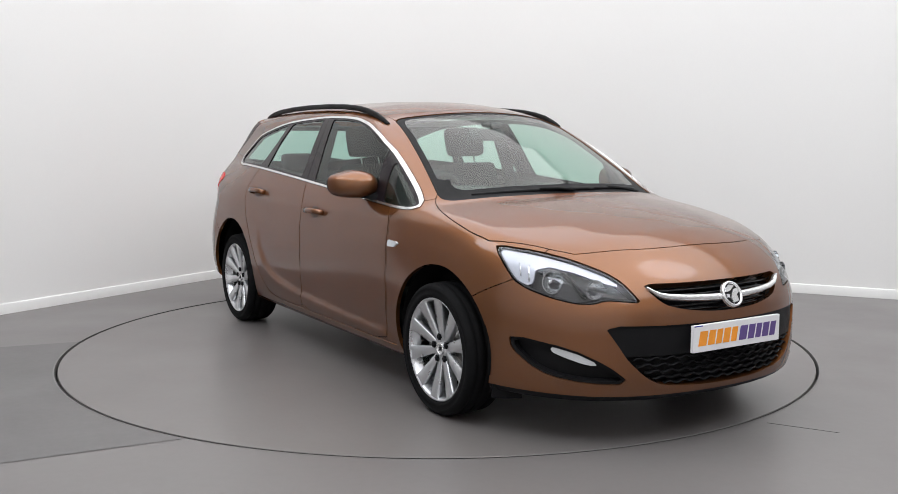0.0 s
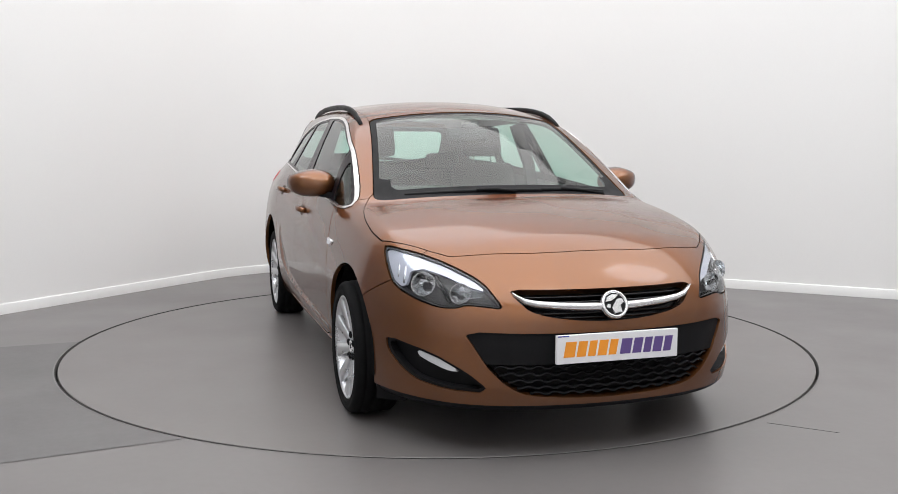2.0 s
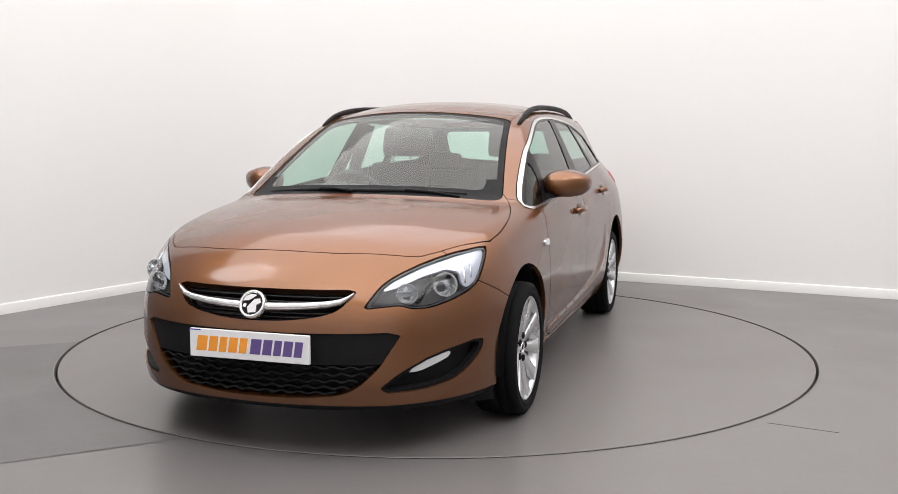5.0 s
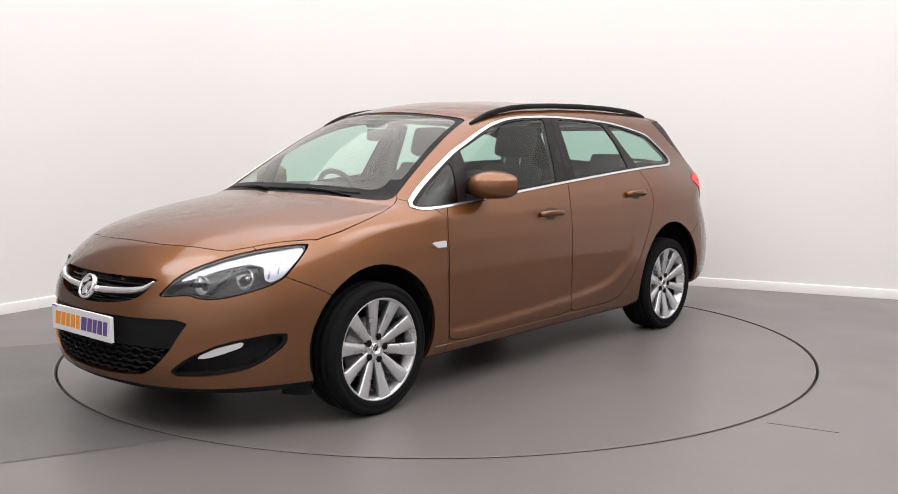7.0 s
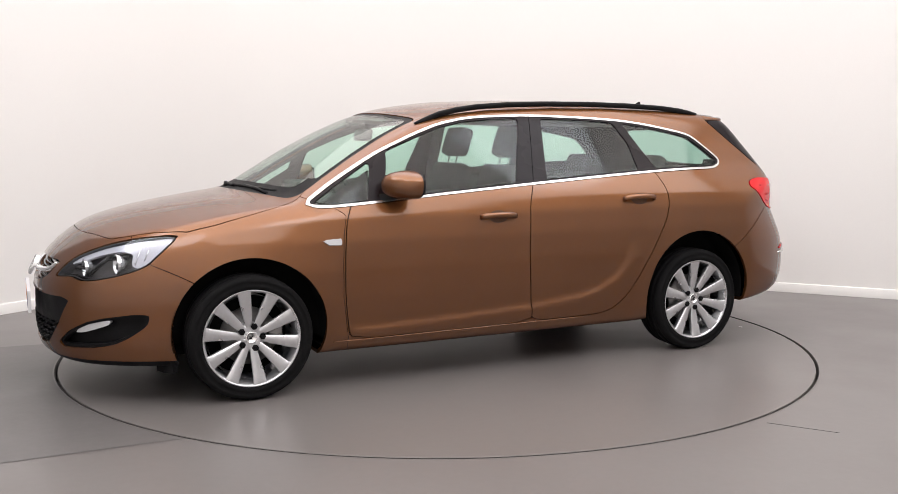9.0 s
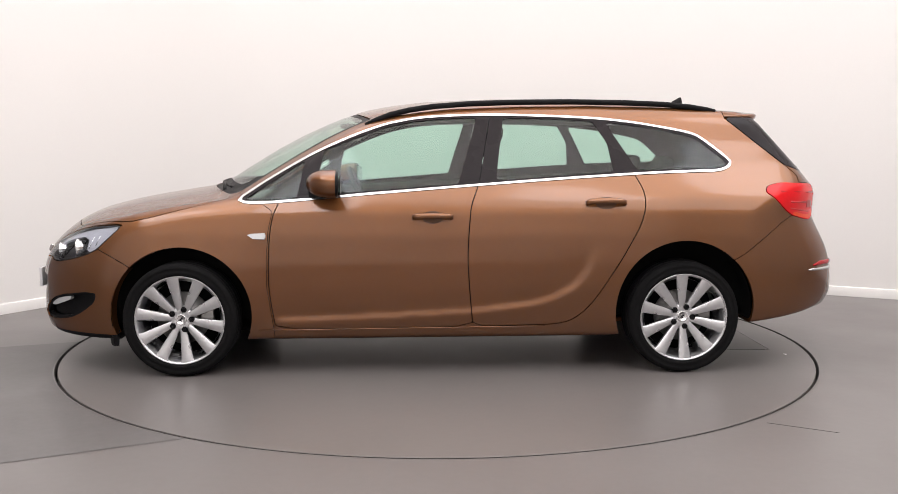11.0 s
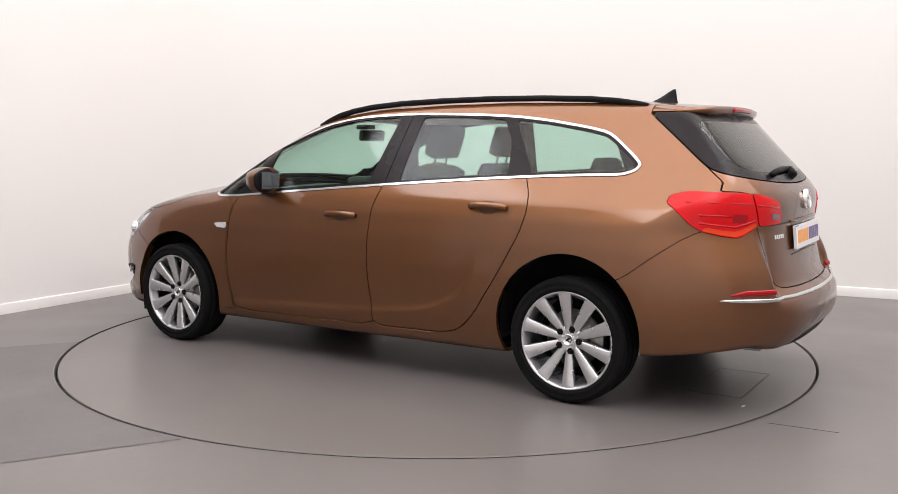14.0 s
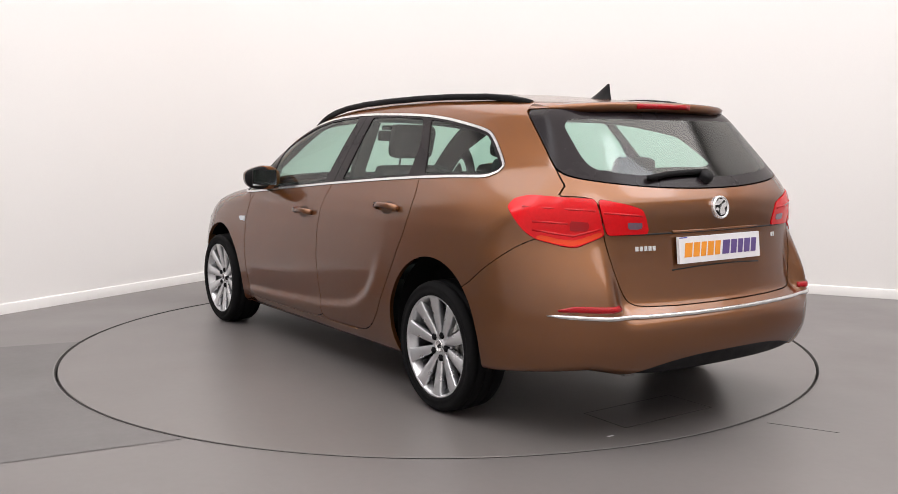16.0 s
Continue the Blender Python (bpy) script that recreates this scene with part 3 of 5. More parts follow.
def arch(cx, cz, r, wide):
    return lambda p: np.where(p[:, 1] > 0.45, np.hypot((p[:, 0] - cx) / wide, p[:, 2] - cz) - r, 1.0)


for a in ARCHES:
    skin = skin.cut(lambda p: -arch(*a)(p))
    inner = inner.cut(lambda p: -arch(a[0], a[1], a[2] + 0.02, a[3])(p))

# side windows: outline in the side view (-x, z)
WINDOWS = [(-1.105, 0.935), (-0.94, 1.045), (-0.78, 1.140), (-0.66, 1.205), (-0.46, 1.292), (-0.31, 1.345), (-0.15, 1.377), (0.0, 1.390), (0.27, 1.399), (0.65, 1.390),
           (0.88, 1.378), (1.07, 1.357), (1.30, 1.318), (1.405, 1.293), (1.467, 1.250), (1.553, 1.180), (1.594, 1.140), (1.575, 1.105), (1.51, 1.082), (1.31, 1.078),
           (1.07, 1.068), (0.77, 1.050), (0.47, 1.029), (0.16, 1.006), (-0.14, 0.982), (-0.45, 0.957), (-0.61, 0.942), (-0.89, 0.918), (-1.04, 0.912)]
win = within(WINDOWS, 90, 1)
day, skin = skin.split(win, 0.001)
inner = inner.cut(lambda p: -within(WINDOWS, 90, 1, -0.03)(p))
frame_strip = day.cut(lambda p: -win(p) - 0.0125)
black = day.cut(lambda p: win(p) + 0.0125)
both_sides("window_surround", frame_strip.moved(0.004), SATIN, car, "bright satin strip round the side windows", 0.012)
PANES = {
    "front_quarter_window": [(-1.055, 0.938), (-0.93, 1.022), (-0.735, 1.145), (-0.775, 0.943), (-0.90, 0.930), (-1.02, 0.925)],
    "front_door_window": [(-0.635, 1.200), (-0.46, 1.268), (-0.31, 1.322), (-0.15, 1.355), (0.0, 1.369), (0.19, 1.377), (0.085, 1.020), (-0.14, 1.004), (-0.45, 0.979), (-0.685, 0.960)],
    "rear_door_window": [(0.335, 1.376), (0.60, 1.371), (0.83, 1.359), (0.905, 1.24), (0.925, 1.083), (0.77, 1.074), (0.47, 1.052), (0.285, 1.038)],
    "rear_quarter_window": [(0.90, 1.354), (1.07, 1.334), (1.28, 1.297), (1.39, 1.272), (1.447, 1.233), (1.528, 1.165), (1.564, 1.138), (1.55, 1.117), (1.50, 1.104), (1.31, 1.101), (1.055, 1.091)],
}
for name, o in PANES.items():
    pane, black = black.split(within(o, 90, corner=0.018))
    both_sides(name, pane.moved(-0.004), GLASS, car, "green-tinted side window glass", 0)
    if name == "front_quarter_window":
        both_sides("corner_trim", pane.moved(-0.055), SHELL, car, "dark inner trim behind the small corner window", 0)
seam = lambda p: (-p[:, 0] - 0.192 - 0.19 * (p[:, 2] - 1.01)) * 0.98
ahead, black = black.split(seam, 0.0019)
both_sides("front_pillar_trim", ahead, PILLAR, car, "dark pillar trim of the front door", 0.012)
both_sides("window_pillar_trim", black, PILLAR, car, "dark pillar trim between the side windows", 0.012)

# windscreen
along = lambda p: p[:, 0] + 0.42 * p[:, 1] ** 2


def corner_cut(a, b, r):
    return blend(a, b, r)


def screen(p):
    s = along(p)
    ends = np.maximum(s - 1.335, 0.505 - s) * 0.85
    edge = p[:, 1] - (0.672 - 0.345 * (p[:, 2] - 1.0))
    return np.where(p[:, 2] > 0.9, corner_cut(ends, edge, 0.06), 1.0)


pane, skin = skin.split(screen, 0.002)
inner = inner.cut(lambda p: -screen(p) - 0.03)
border = pane.cut(lambda p: -screen(p) - np.where(along(p) > 1.15, 0.075, 0.028))
pane = pane.cut(lambda p: screen(p) + np.where(along(p) > 1.15, 0.075, 0.028))
skin_object("windscreen", pane.moved(-0.004), SCREEN_GLASS, car, "green-tinted windscreen glass", lip=0)
skin_object("windscreen_border", border.moved(-0.004), PLASTIC, car, "black windscreen edge and cowl", lip=0.01)

# rear window, wrapped into the sides
def rear_screen(p):
    x, y, z = p[:, 0], p[:, 1], p[:, 2]
    low = 1.045 + 0.10 * y * y + 0.12 * y ** 6 - z
    edge = (x + 1.592 - (z - 1.373) * 1.21) * 0.6
    return np.where(x < -1.4, corner_cut(corner_cut(low, edge, 0.05), z - 1.385, 0.02), 1.0)


pane, skin = skin.split(rear_screen, 0.003)
inner = inner.cut(lambda p: -rear_screen(p) - 0.03)
clear = lambda p: np.where(p[:, 0] < -1.4, corner_cut(rear_screen(p) + 0.045, p[:, 1] - 0.60 + 0.14 * (p[:, 2] - 1.05), 0.06), 1.0)
border = pane.cut(lambda p: -clear(p))
skin_object("rear_window", pane.cut(clear), REAR_GLASS, car, "green-tinted rear window glass", lip=0)
skin_object("rear_window_border", border, PILLAR, car, "black glass edge of the rear window", lip=0.01)

front_only = lambda f: (lambda p: np.where(p[:, 0] > 1.3, f(p), 1.0))
rear_only = lambda f: (lambda p: np.where(p[:, 0] < -1.3, f(p), 1.0))

# lamps
HEADLAMP = [(-0.358, 0.600), (-0.336, 0.629), (-0.293, 0.679), (-0.238, 0.714), (-0.124, 0.759), (-0.006, 0.789), (0.139, 0.806), (0.141, 0.776), (0.124, 0.724),
            (0.100, 0.671), (0.062, 0.643), (-0.011, 0.615), (-0.103, 0.595), (-0.171, 0.596), (-0.215, 0.611), (-0.281, 0.607)]
head = front_only(within(HEADLAMP, 20, 1))
lens, skin = skin.split(head, 0.003)
inner = inner.cut(lambda p: -head(p) - 0.005)
TAIL_OUT = [(0.171, 0.972), (0.203, 1.008), (0.261, 1.025), (0.504, 1.013), (0.519, 0.950), (0.543, 0.865), (0.424, 0.817), (0.369, 0.823), (0.273, 0.846), (0.225, 0.880), (0.192, 0.928)]
TAIL_IN = [(0.513, 1.012), (0.555, 1.006), (0.647, 0.987), (0.703, 0.969), (0.719, 0.938), (0.739, 0.867), (0.550, 0.865), (0.525, 0.95)]
tail_a, skin = skin.split(rear_only(within(TAIL_OUT, 150, corner=0.016)), 0.0012)
tail_b, skin = skin.split(rear_only(within(TAIL_IN, 150, corner=0.012)), 0.0012)

# openings of the nose
GRILLE = [(-0.402, 0.670), (-0.2, 0.668), (0.2, 0.668), (0.402, 0.670), (0.375, 0.630), (0.335, 0.590), (0.264, 0.568), (0.131, 0.551), (0.0, 0.547), (-0.131, 0.551), (-0.264, 0.568), (-0.335, 0.590), (-0.375, 0.630)]
INTAKE = [(-0.578, 0.512), (-0.3, 0.507), (0.3, 0.507), (0.578, 0.512), (0.535, 0.440), (0.494, 0.369), (0.423, 0.299), (0.355, 0.263), (0.176, 0.247), (0.0, 0.243), (-0.176, 0.247), (-0.355, 0.263), (-0.423, 0.299), (-0.494, 0.369), (-0.535, 0.440)]
FOG = [(-0.300, 0.278), (-0.216, 0.343), (-0.082, 0.406), (0.115, 0.440), (0.108, 0.392), (0.048, 0.335), (-0.013, 0.302), (-0.128, 0.283)]
grille_hole, intake_hole = front_only(within(GRILLE, 0, 1)), front_only(within(INTAKE, 0, 1))
fog_hole = front_only(within(FOG, 20, 1, 0.009))
grille_back, skin = skin.split(grille_hole)
intake_back, skin = skin.split(intake_hole)
fog_back, skin = skin.split(fog_hole)
skin_object("grille_recess", grille_back.moved(-0.045), GLOSS_BLACK, car, "black recess behind the grille", lip=0)
skin_object("intake_recess", intake_back.moved(-0.050), PLASTIC, car, "black recess of the lower intake", lip=0)
both_sides("fog_lamp_recess", fog_back.moved(-0.045), PLASTIC, car, "black fog lamp recess", 0)
inner = inner.cut(lambda p: -np.minimum(np.minimum(grille_hole(p), intake_hole(p)), fog_hole(p)) + 0.0)

# panels
def plan(points, times=2):
    poly = rounded(points, times)
    return lambda p: np.where(p[:, 2] > 0.6, outline(p[:, :2], poly), 1.0)


bonnet, skin = skin.split(plan([(2.112, -0.5), (2.112, 0.1), (2.090, 0.285), (2.017, 0.504), (1.974, 0.590), (1.69, 0.772), (1.55, 0.79), (1.38, 0.785), (1.229, 0.760), (1.11, 0.716), (1.04, 0.65), (0.9, 0.5), (0.9, -0.5)], 1), 0.0019)
skin_object("bonnet", bonnet, PAINT, car, "smooth copper-brown bonnet", lip=0.014)
bumper, skin = skin.split(within([(-2.6, 0.1), (-1.5, 0.1), (-1.5, 0.54), (-1.617, 0.564), (-1.72, 0.62), (-1.85, 0.678), (-1.9, 0.72), (-1.9, 1.0), (-2.6, 1.0)], 90, 1), 0.0019)
lip_line = lambda p: p[:, 2] - 0.218
skin_object("front_bumper", bumper.cut(lambda p: -lip_line(p)), PAINT, car, "copper-brown front bumper", lip=0.045)
skin_object("front_lip", bumper.cut(lambda p: lip_line(p)).moved(-0.006), PLASTIC, car, "black plastic lip under the front bumper", lip=0.01)


GATE = rounded([(-0.5, 1.6), (0.80, 1.6), (0.80, 1.026), (0.66, 1.022), (0.613, 1.011), (0.598, 0.93), (0.590, 0.865), (0.574, 0.754), (0.547, 0.663), (0.522, 0.600), (0.48, 0.580), (0.243, 0.572), (-0.5, 0.571)], 1)


def gate(p):
    x, y, z = p[:, 0], p[:, 1], p[:, 2]
    edge = np.where(z > 1.06, (x + 1.592 - (z - 1.373) * 1.21) * 0.6, np.where(z > 0.98, (x + 1.965) * 0.6, -1.0))
    return np.where(x < -1.5, np.maximum(np.maximum(outline(p[:, 1:], GATE), edge), x + 1.585), 1.0)


tailgate, skin = skin.split(gate, 0.0022)
skin_object("tailgate", tailgate, PAINT, car, "copper-brown tailgate", lip=0.02)
rear_bumper, skin = skin.split(within([(1.45, 0.1), (1.45, 0.58), (1.583, 0.627), (1.717, 0.730), (1.859, 0.831), (2.0, 0.88), (2.6, 0.88), (2.6, 0.1)], 90, 1), 0.0019)
valance = lambda p: np.where(p[:, 1] < 0.60, p[:, 2] - 0.375 + 0.10 * (p[:, 1] / 0.6) ** 3, 1.0)
black_low, rear_bumper = rear_bumper.split(valance)
skin_object("rear_bumper", rear_bumper, PAINT, car, "copper-brown rear bumper", lip=0.02)
skin_object("rear_valance", black_low.moved(-0.008), PLASTIC, car, "black plastic lower edge of the rear bumper", lip=0.01)
DOOR_F = [(-0.80, 1.10), (-0.865, 0.93), (-0.895, 0.86), (-0.91, 0.78), (-0.92, 0.63), (-0.92, 0.47), (-0.905, 0.35), (-0.89, 0.25), (-0.3, 0.253), (0.160, 0.260), (0.150, 0.37), (0.140, 0.48), (0.130, 0.63), (0.138, 0.78), (0.150, 0.91), (0.190, 1.01), (0.20, 1.15)]
DOOR_R = [(0.20, 1.15), (0.190, 1.01), (0.150, 0.91), (0.138, 0.78), (0.130, 0.63), (0.140, 0.48), (0.150, 0.37), (0.160, 0.261), (0.45, 0.265), (0.60, 0.270), (0.68, 0.288), (0.74, 0.328), (0.80, 0.39), (0.86, 0.48), (0.95, 0.62), (1.0, 0.71), (1.05, 0.80), (1.078, 0.89), (1.08, 0.95), (1.07, 1.0), (1.035, 1.07), (1.0, 1.15)]
low_only = lambda f: (lambda p: np.where(p[:, 1] > 0.4, f(p), 1.0))
door_f, skin = skin.split(low_only(within(DOOR_F, 90, 1)), 0.0027)
door_r, skin = skin.split(low_only(within(DOOR_R, 90, 1)), 0.0027)
doors = both_sides("front_door", door_f, PAINT, car, "copper-brown front door", 0.014)
rear_doors = both_sides("rear_door", door_r, PAINT, car, "copper-brown rear door", 0.014)
wing, skin = skin.split(within([(-2.4, 0.1), (-0.90, 0.1), (-0.90, 0.25), (-0.93, 0.47), (-0.93, 0.63), (-0.92, 0.78), (-0.9, 0.88), (-0.98, 0.93), (-1.09, 0.965), (-1.12, 1.2), (-2.4, 1.2)], 90, 0), 0.0015)
both_sides("front_wing", wing, PAINT, car, "copper-brown front wing", 0.02)
roof, skin = skin.split(lambda p: np.where(p[:, 2] > 1.25, p[:, 1] - 0.545 + 0.06 * np.maximum(-p[:, 0] - 0.5, 0), 1.0), 0.0015)
skin_object("roof", roof, PAINT, car, "copper-brown roof", lip=0.012)
both_sides("side_frame", skin, PAINT, car, "copper-brown sill, pillars and rear quarter", 0.02)
lining, inner = inner.split(lambda p: np.where((p[:, 0] < 0.6) & (p[:, 0] > -1.75), 1.36 - p[:, 2], 1.0))
skin_object("inner_shell", inner, SHELL, car, "dark inner shell of the car body", lip=0)
skin_object("headliner", lining, HEADLINER, car, "pale cloth headliner", lip=0)


# wheel housings
for cx, cz, r, wide in ARCHES:
    for s in (1, -1):
        bm = bmesh.new()
        prof = [(0.02, 0.655), (r + 0.012, 0.655), (r + 0.012, 0.70), (r + 0.008, 0.80), (r + 0.003, 0.845)]
        steps = 40
        loops = []
        for rad, y in prof:
            loops.append([bm.verts.new((cx + wide * rad * math.cos(a), s * y, cz + rad * math.sin(a))) for a in np.linspace(-0.22, math.pi + 0.22, steps)])
        for a, b in zip(loops, loops[1:]):
            for i in range(steps - 1):
                bm.faces.new((a[i], a[i + 1], b[i + 1], b[i]))
        part("wheel_housing", bm, SHELL, car, "black wheel housing")


# wheels: ten-spoke silver alloys
SPOKE = None


def wheel(parent, at, side, spin):
    """side +1: the outer face looks to the car's left."""
    m = Matrix.Translation(at) @ (Matrix.Rotation(-math.pi / 2, 4, "X") if side > 0 else Matrix.Rotation(math.pi / 2, 4, "X"))
    bm = bmesh.new()
    prof = [(0.200, -0.10), (0.222, -0.09), (0.222, 0.085), (0.228, 0.092), (0.233, 0.099), (0.237, 0.097), (0.238, 0.090), (0.232, 0.08)]
    lathe(bm, [(a, b) for a, b in prof[::-1]] + [(0.205, 0.05), (0.200, -0.1)], 64, Matrix())
    lathe(bm, [(0.030, 0.060), (0.045, 0.066), (0.062, 0.062), (0.072, 0.050), (0.075, 0.02)], 40, Matrix())
    bmesh.ops.recalc_face_normals(bm, faces=bm.faces)
    w = part("wheel", bm, ALLOY, parent, "silver ten-spoke alloy wheel")
    w.matrix_basis = m
    global SPOKE
    if SPOKE is None:
        bm = bmesh.new()
        rows = []
        for rad, half, h, d in ((0.028, 0.0120, 0.062, 0.03), (0.060, 0.0165, 0.066, 0.030), (0.090, 0.0205, 0.071, 0.032), (0.130, 0.0245, 0.078, 0.036), (0.170, 0.0285, 0.085, 0.038), (0.200, 0.0312, 0.090, 0.034), (0.215, 0.0332, 0.0925, 0.028), (0.224, 0.0380, 0.0930, 0.018), (0.230, 0.0480, 0.0930, 0.010)):
            rows.append([(rad, -half, h - 0.006), (rad, -half * 0.84, h), (rad, 0, h - 0.0012), (rad, half * 0.84, h), (rad, half, h - 0.006), (rad, half * 0.8, h - d), (rad, -half * 0.8, h - d)])
        vs = [[bm.verts.new(p) for p in row] for row in rows]
        for r0, r1 in zip(vs, vs[1:]):
            for i in range(7):
                bm.faces.new((r0[i], r0[(i + 1) % 7], r1[(i + 1) % 7], r1[i]))
        bmesh.ops.recalc_face_normals(bm, faces=bm.faces)
        SPOKE = bpy.data.meshes.new("spoke")
        for f in bm.faces:
            f.smooth = True
        bm.to_mesh(SPOKE)
        bm.free()
        SPOKE.materials.append(ALLOY)
    for k in range(10):
        sp = new("spoke", SPOKE)
        sp.parent = w
        sp.matrix_basis = Matrix.Rotation(2 * math.pi * k / 10 + spin, 4, "Z")
    bm = bmesh.new()
    lathe(bm, [(0.232, 0.088), (0.240, 0.101), (0.256, 0.107), (0.258, 0.1055), (0.276, 0.106), (0.278, 0.1075), (0.291, 0.099), (0.299, 0.090), (0.302, 0.080), (0.302, 0.066), (0.297, 0.063), (0.297, 0.058), (0.3045, 0.055), (0.3045, 0.022), (0.298, 0.019), (0.298, 0.012),
               (0.305, 0.009), (0.305, -0.03), (0.298, -0.033), (0.298, -0.04), (0.303, -0.043), (0.301, -0.085), (0.290, -0.100), (0.26, -0.109), (0.23, -0.09)], 72, Matrix())
    bmesh.ops.recalc_face_normals(bm, faces=bm.faces)
    part("tyre", bm, RUBBER, w, "black road tyre")
    bm = bmesh.new()
    lo = lathe(bm, [(0.029, 0.058), (0.029, 0.070), (0.027, 0.073), (0.0235, 0.0725), (0.023, 0.070)], 32, Matrix())
    bm.faces.new(lo[-1])
    part("hub_cap", bm, CHROME, w, "chrome hub cap")
    bm = bmesh.new()
    for sx, sy, rz in ((0.022, 0.006, 35), (0.014, 0.005, -30)):
        q = Matrix.Rotation(radians(rz), 4, "Z") @ Matrix.Translation((0, 0.004 if rz < 0 else -0.002, 0.0715)) @ Matrix.Diagonal((sx, sy, 0.003, 1))
        bmesh.ops.create_cube(bm, size=1, matrix=q)
    part("badge", bm, PLASTIC, w, "dark badge shape on the hub cap", False)
    for k in range(5):
        a = 2 * math.pi * k / 5 + spin + 0.19
        bm = bmesh.new()
        lo = lathe(bm, [(0.0165, 0.050), (0.0165, 0.0715), (0.0145, 0.073), (0.012, 0.069), (0.0095, 0.069), (0.0095, 0.074), (0.008, 0.076)], 6, Matrix.Translation((0.055 * math.cos(a), 0.055 * math.sin(a), 0)))
        bm.faces.new(lo[-1])
        part("wheel_bolt", bm, PLASTIC, w, "dark wheel bolt", False)
    bm = bmesh.new()
    lo = lathe(bm, [(0.140, -0.01), (0.140, 0.012), (0.08, 0.012), (0.078, 0.03), (0.03, 0.03)], 48, Matrix())
    bm.faces.new(lo[-1])
    part("brake_disc", bm, STEEL, w, "grey steel brake disc")
    bm = bmesh.new()
    box(bm, (-0.165, -0.055, -0.02), (-0.095, 0.055, 0.030), 0.008)
    part("brake_caliper", bm, STEEL, w, "grey brake caliper")
    # dark disc standing in for the shade behind the spokes
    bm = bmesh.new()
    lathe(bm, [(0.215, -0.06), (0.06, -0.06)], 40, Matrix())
    part("spoke_shade_disc", bm, SHELL, w, "dark disc for the shade behind the spokes")
    return w


for cx, cy, spins in ((1.390, 0.790, (0.47, 0.25)), (-1.300, 0.782, (0.37, 0.20))):
    for s, spin in zip((1, -1), spins):
        wheel(car, (cx, s * cy, 0.304), s, spin)
# black deflectors ahead of the front wheels
for s in (1, -1):
    bm = bmesh.new()
    sweep(bm, [(1.80, s * 0.70, 0.185), (1.775, s * 0.76, 0.185), (1.745, s * 0.815, 0.19)], [(-0.012, -0.034), (0.012, -0.034), (0.020, 0.05), (-0.020, 0.05)])
    part("wheel_deflector", bm, PLASTIC, car, "black plastic deflector ahead of the wheel", False)


# ---- lamps, trim and fittings of the car ----
def skin_place(az, u, z, out=0.0):
    """A pose on the skin, met from az degrees at (u, z): its Z looks out of the skin, its Y up."""
    sa, ca = math.sin(radians(az)), math.cos(radians(az))
    far, way = np.array([-sa * u + ca * 3.2, ca * u + sa * 3.2, z]), np.array([-ca, -sa, 0.0])
    s = np.arange(0, 3.2, 0.002)
    p = far + s[:, None] * way
    v = hull(p)
    i = int(np.argmax(v < 0))
    p = settle(p[i:i + 1])[0]
    n = Vector(slope(p[None])[0])
    across = Vector((0, 0, 1)).cross(n).normalized()
    up = n.cross(across)
    m = Matrix((across, up, n)).transposed().to_4x4()
    m.translation = Vector(p) + n * out
    return m


def skin_line(az, points, out=0.0):
    return [skin_place(az, u, z, out).translation for u, z in points]


def mirrored(ob, name=None):
    """The other side's twin of a part."""
    me = ob.data.copy()
    me.transform(Matrix.Diagonal((1, -1, 1, 1)) @ ob.matrix_basis)
    me.flip_normals()
    twin = new(ob.name.split(".")[0], me)
    twin.parent = ob.parent
    return tagged(twin, ob.get("label", ""))


def strip(bm, stations):
    """A bar through stations of (place, half width, half height, depth): flat at the back, rounded in front."""
    loops = []
    n = len(stations)
    for i, (m, a, d) in enumerate(stations):
        up, out = m.to_3x3() @ Vector((0, 1, 0)), m.to_3x3() @ Vector((0, 0, 1))
        c = m.translation
        loops.append([bm.verts.new(c + up * (a * u) + out * (d * w)) for u, w in ((-1, -0.6), (-1, 0.3), (-0.6, 0.85), (0, 1), (0.6, 0.85), (1, 0.3), (1, -0.6))])
    for a, b in zip(loops, loops[1:]):
        for i in range(7):
            bm.faces.new((a[i], a[(i + 1) % 7], b[(i + 1) % 7], b[i]))
    bm.faces.new(loops[0])
    bm.faces.new(loops[-1])
    bmesh.ops.recalc_face_normals(bm, faces=bm.faces)
    return bm


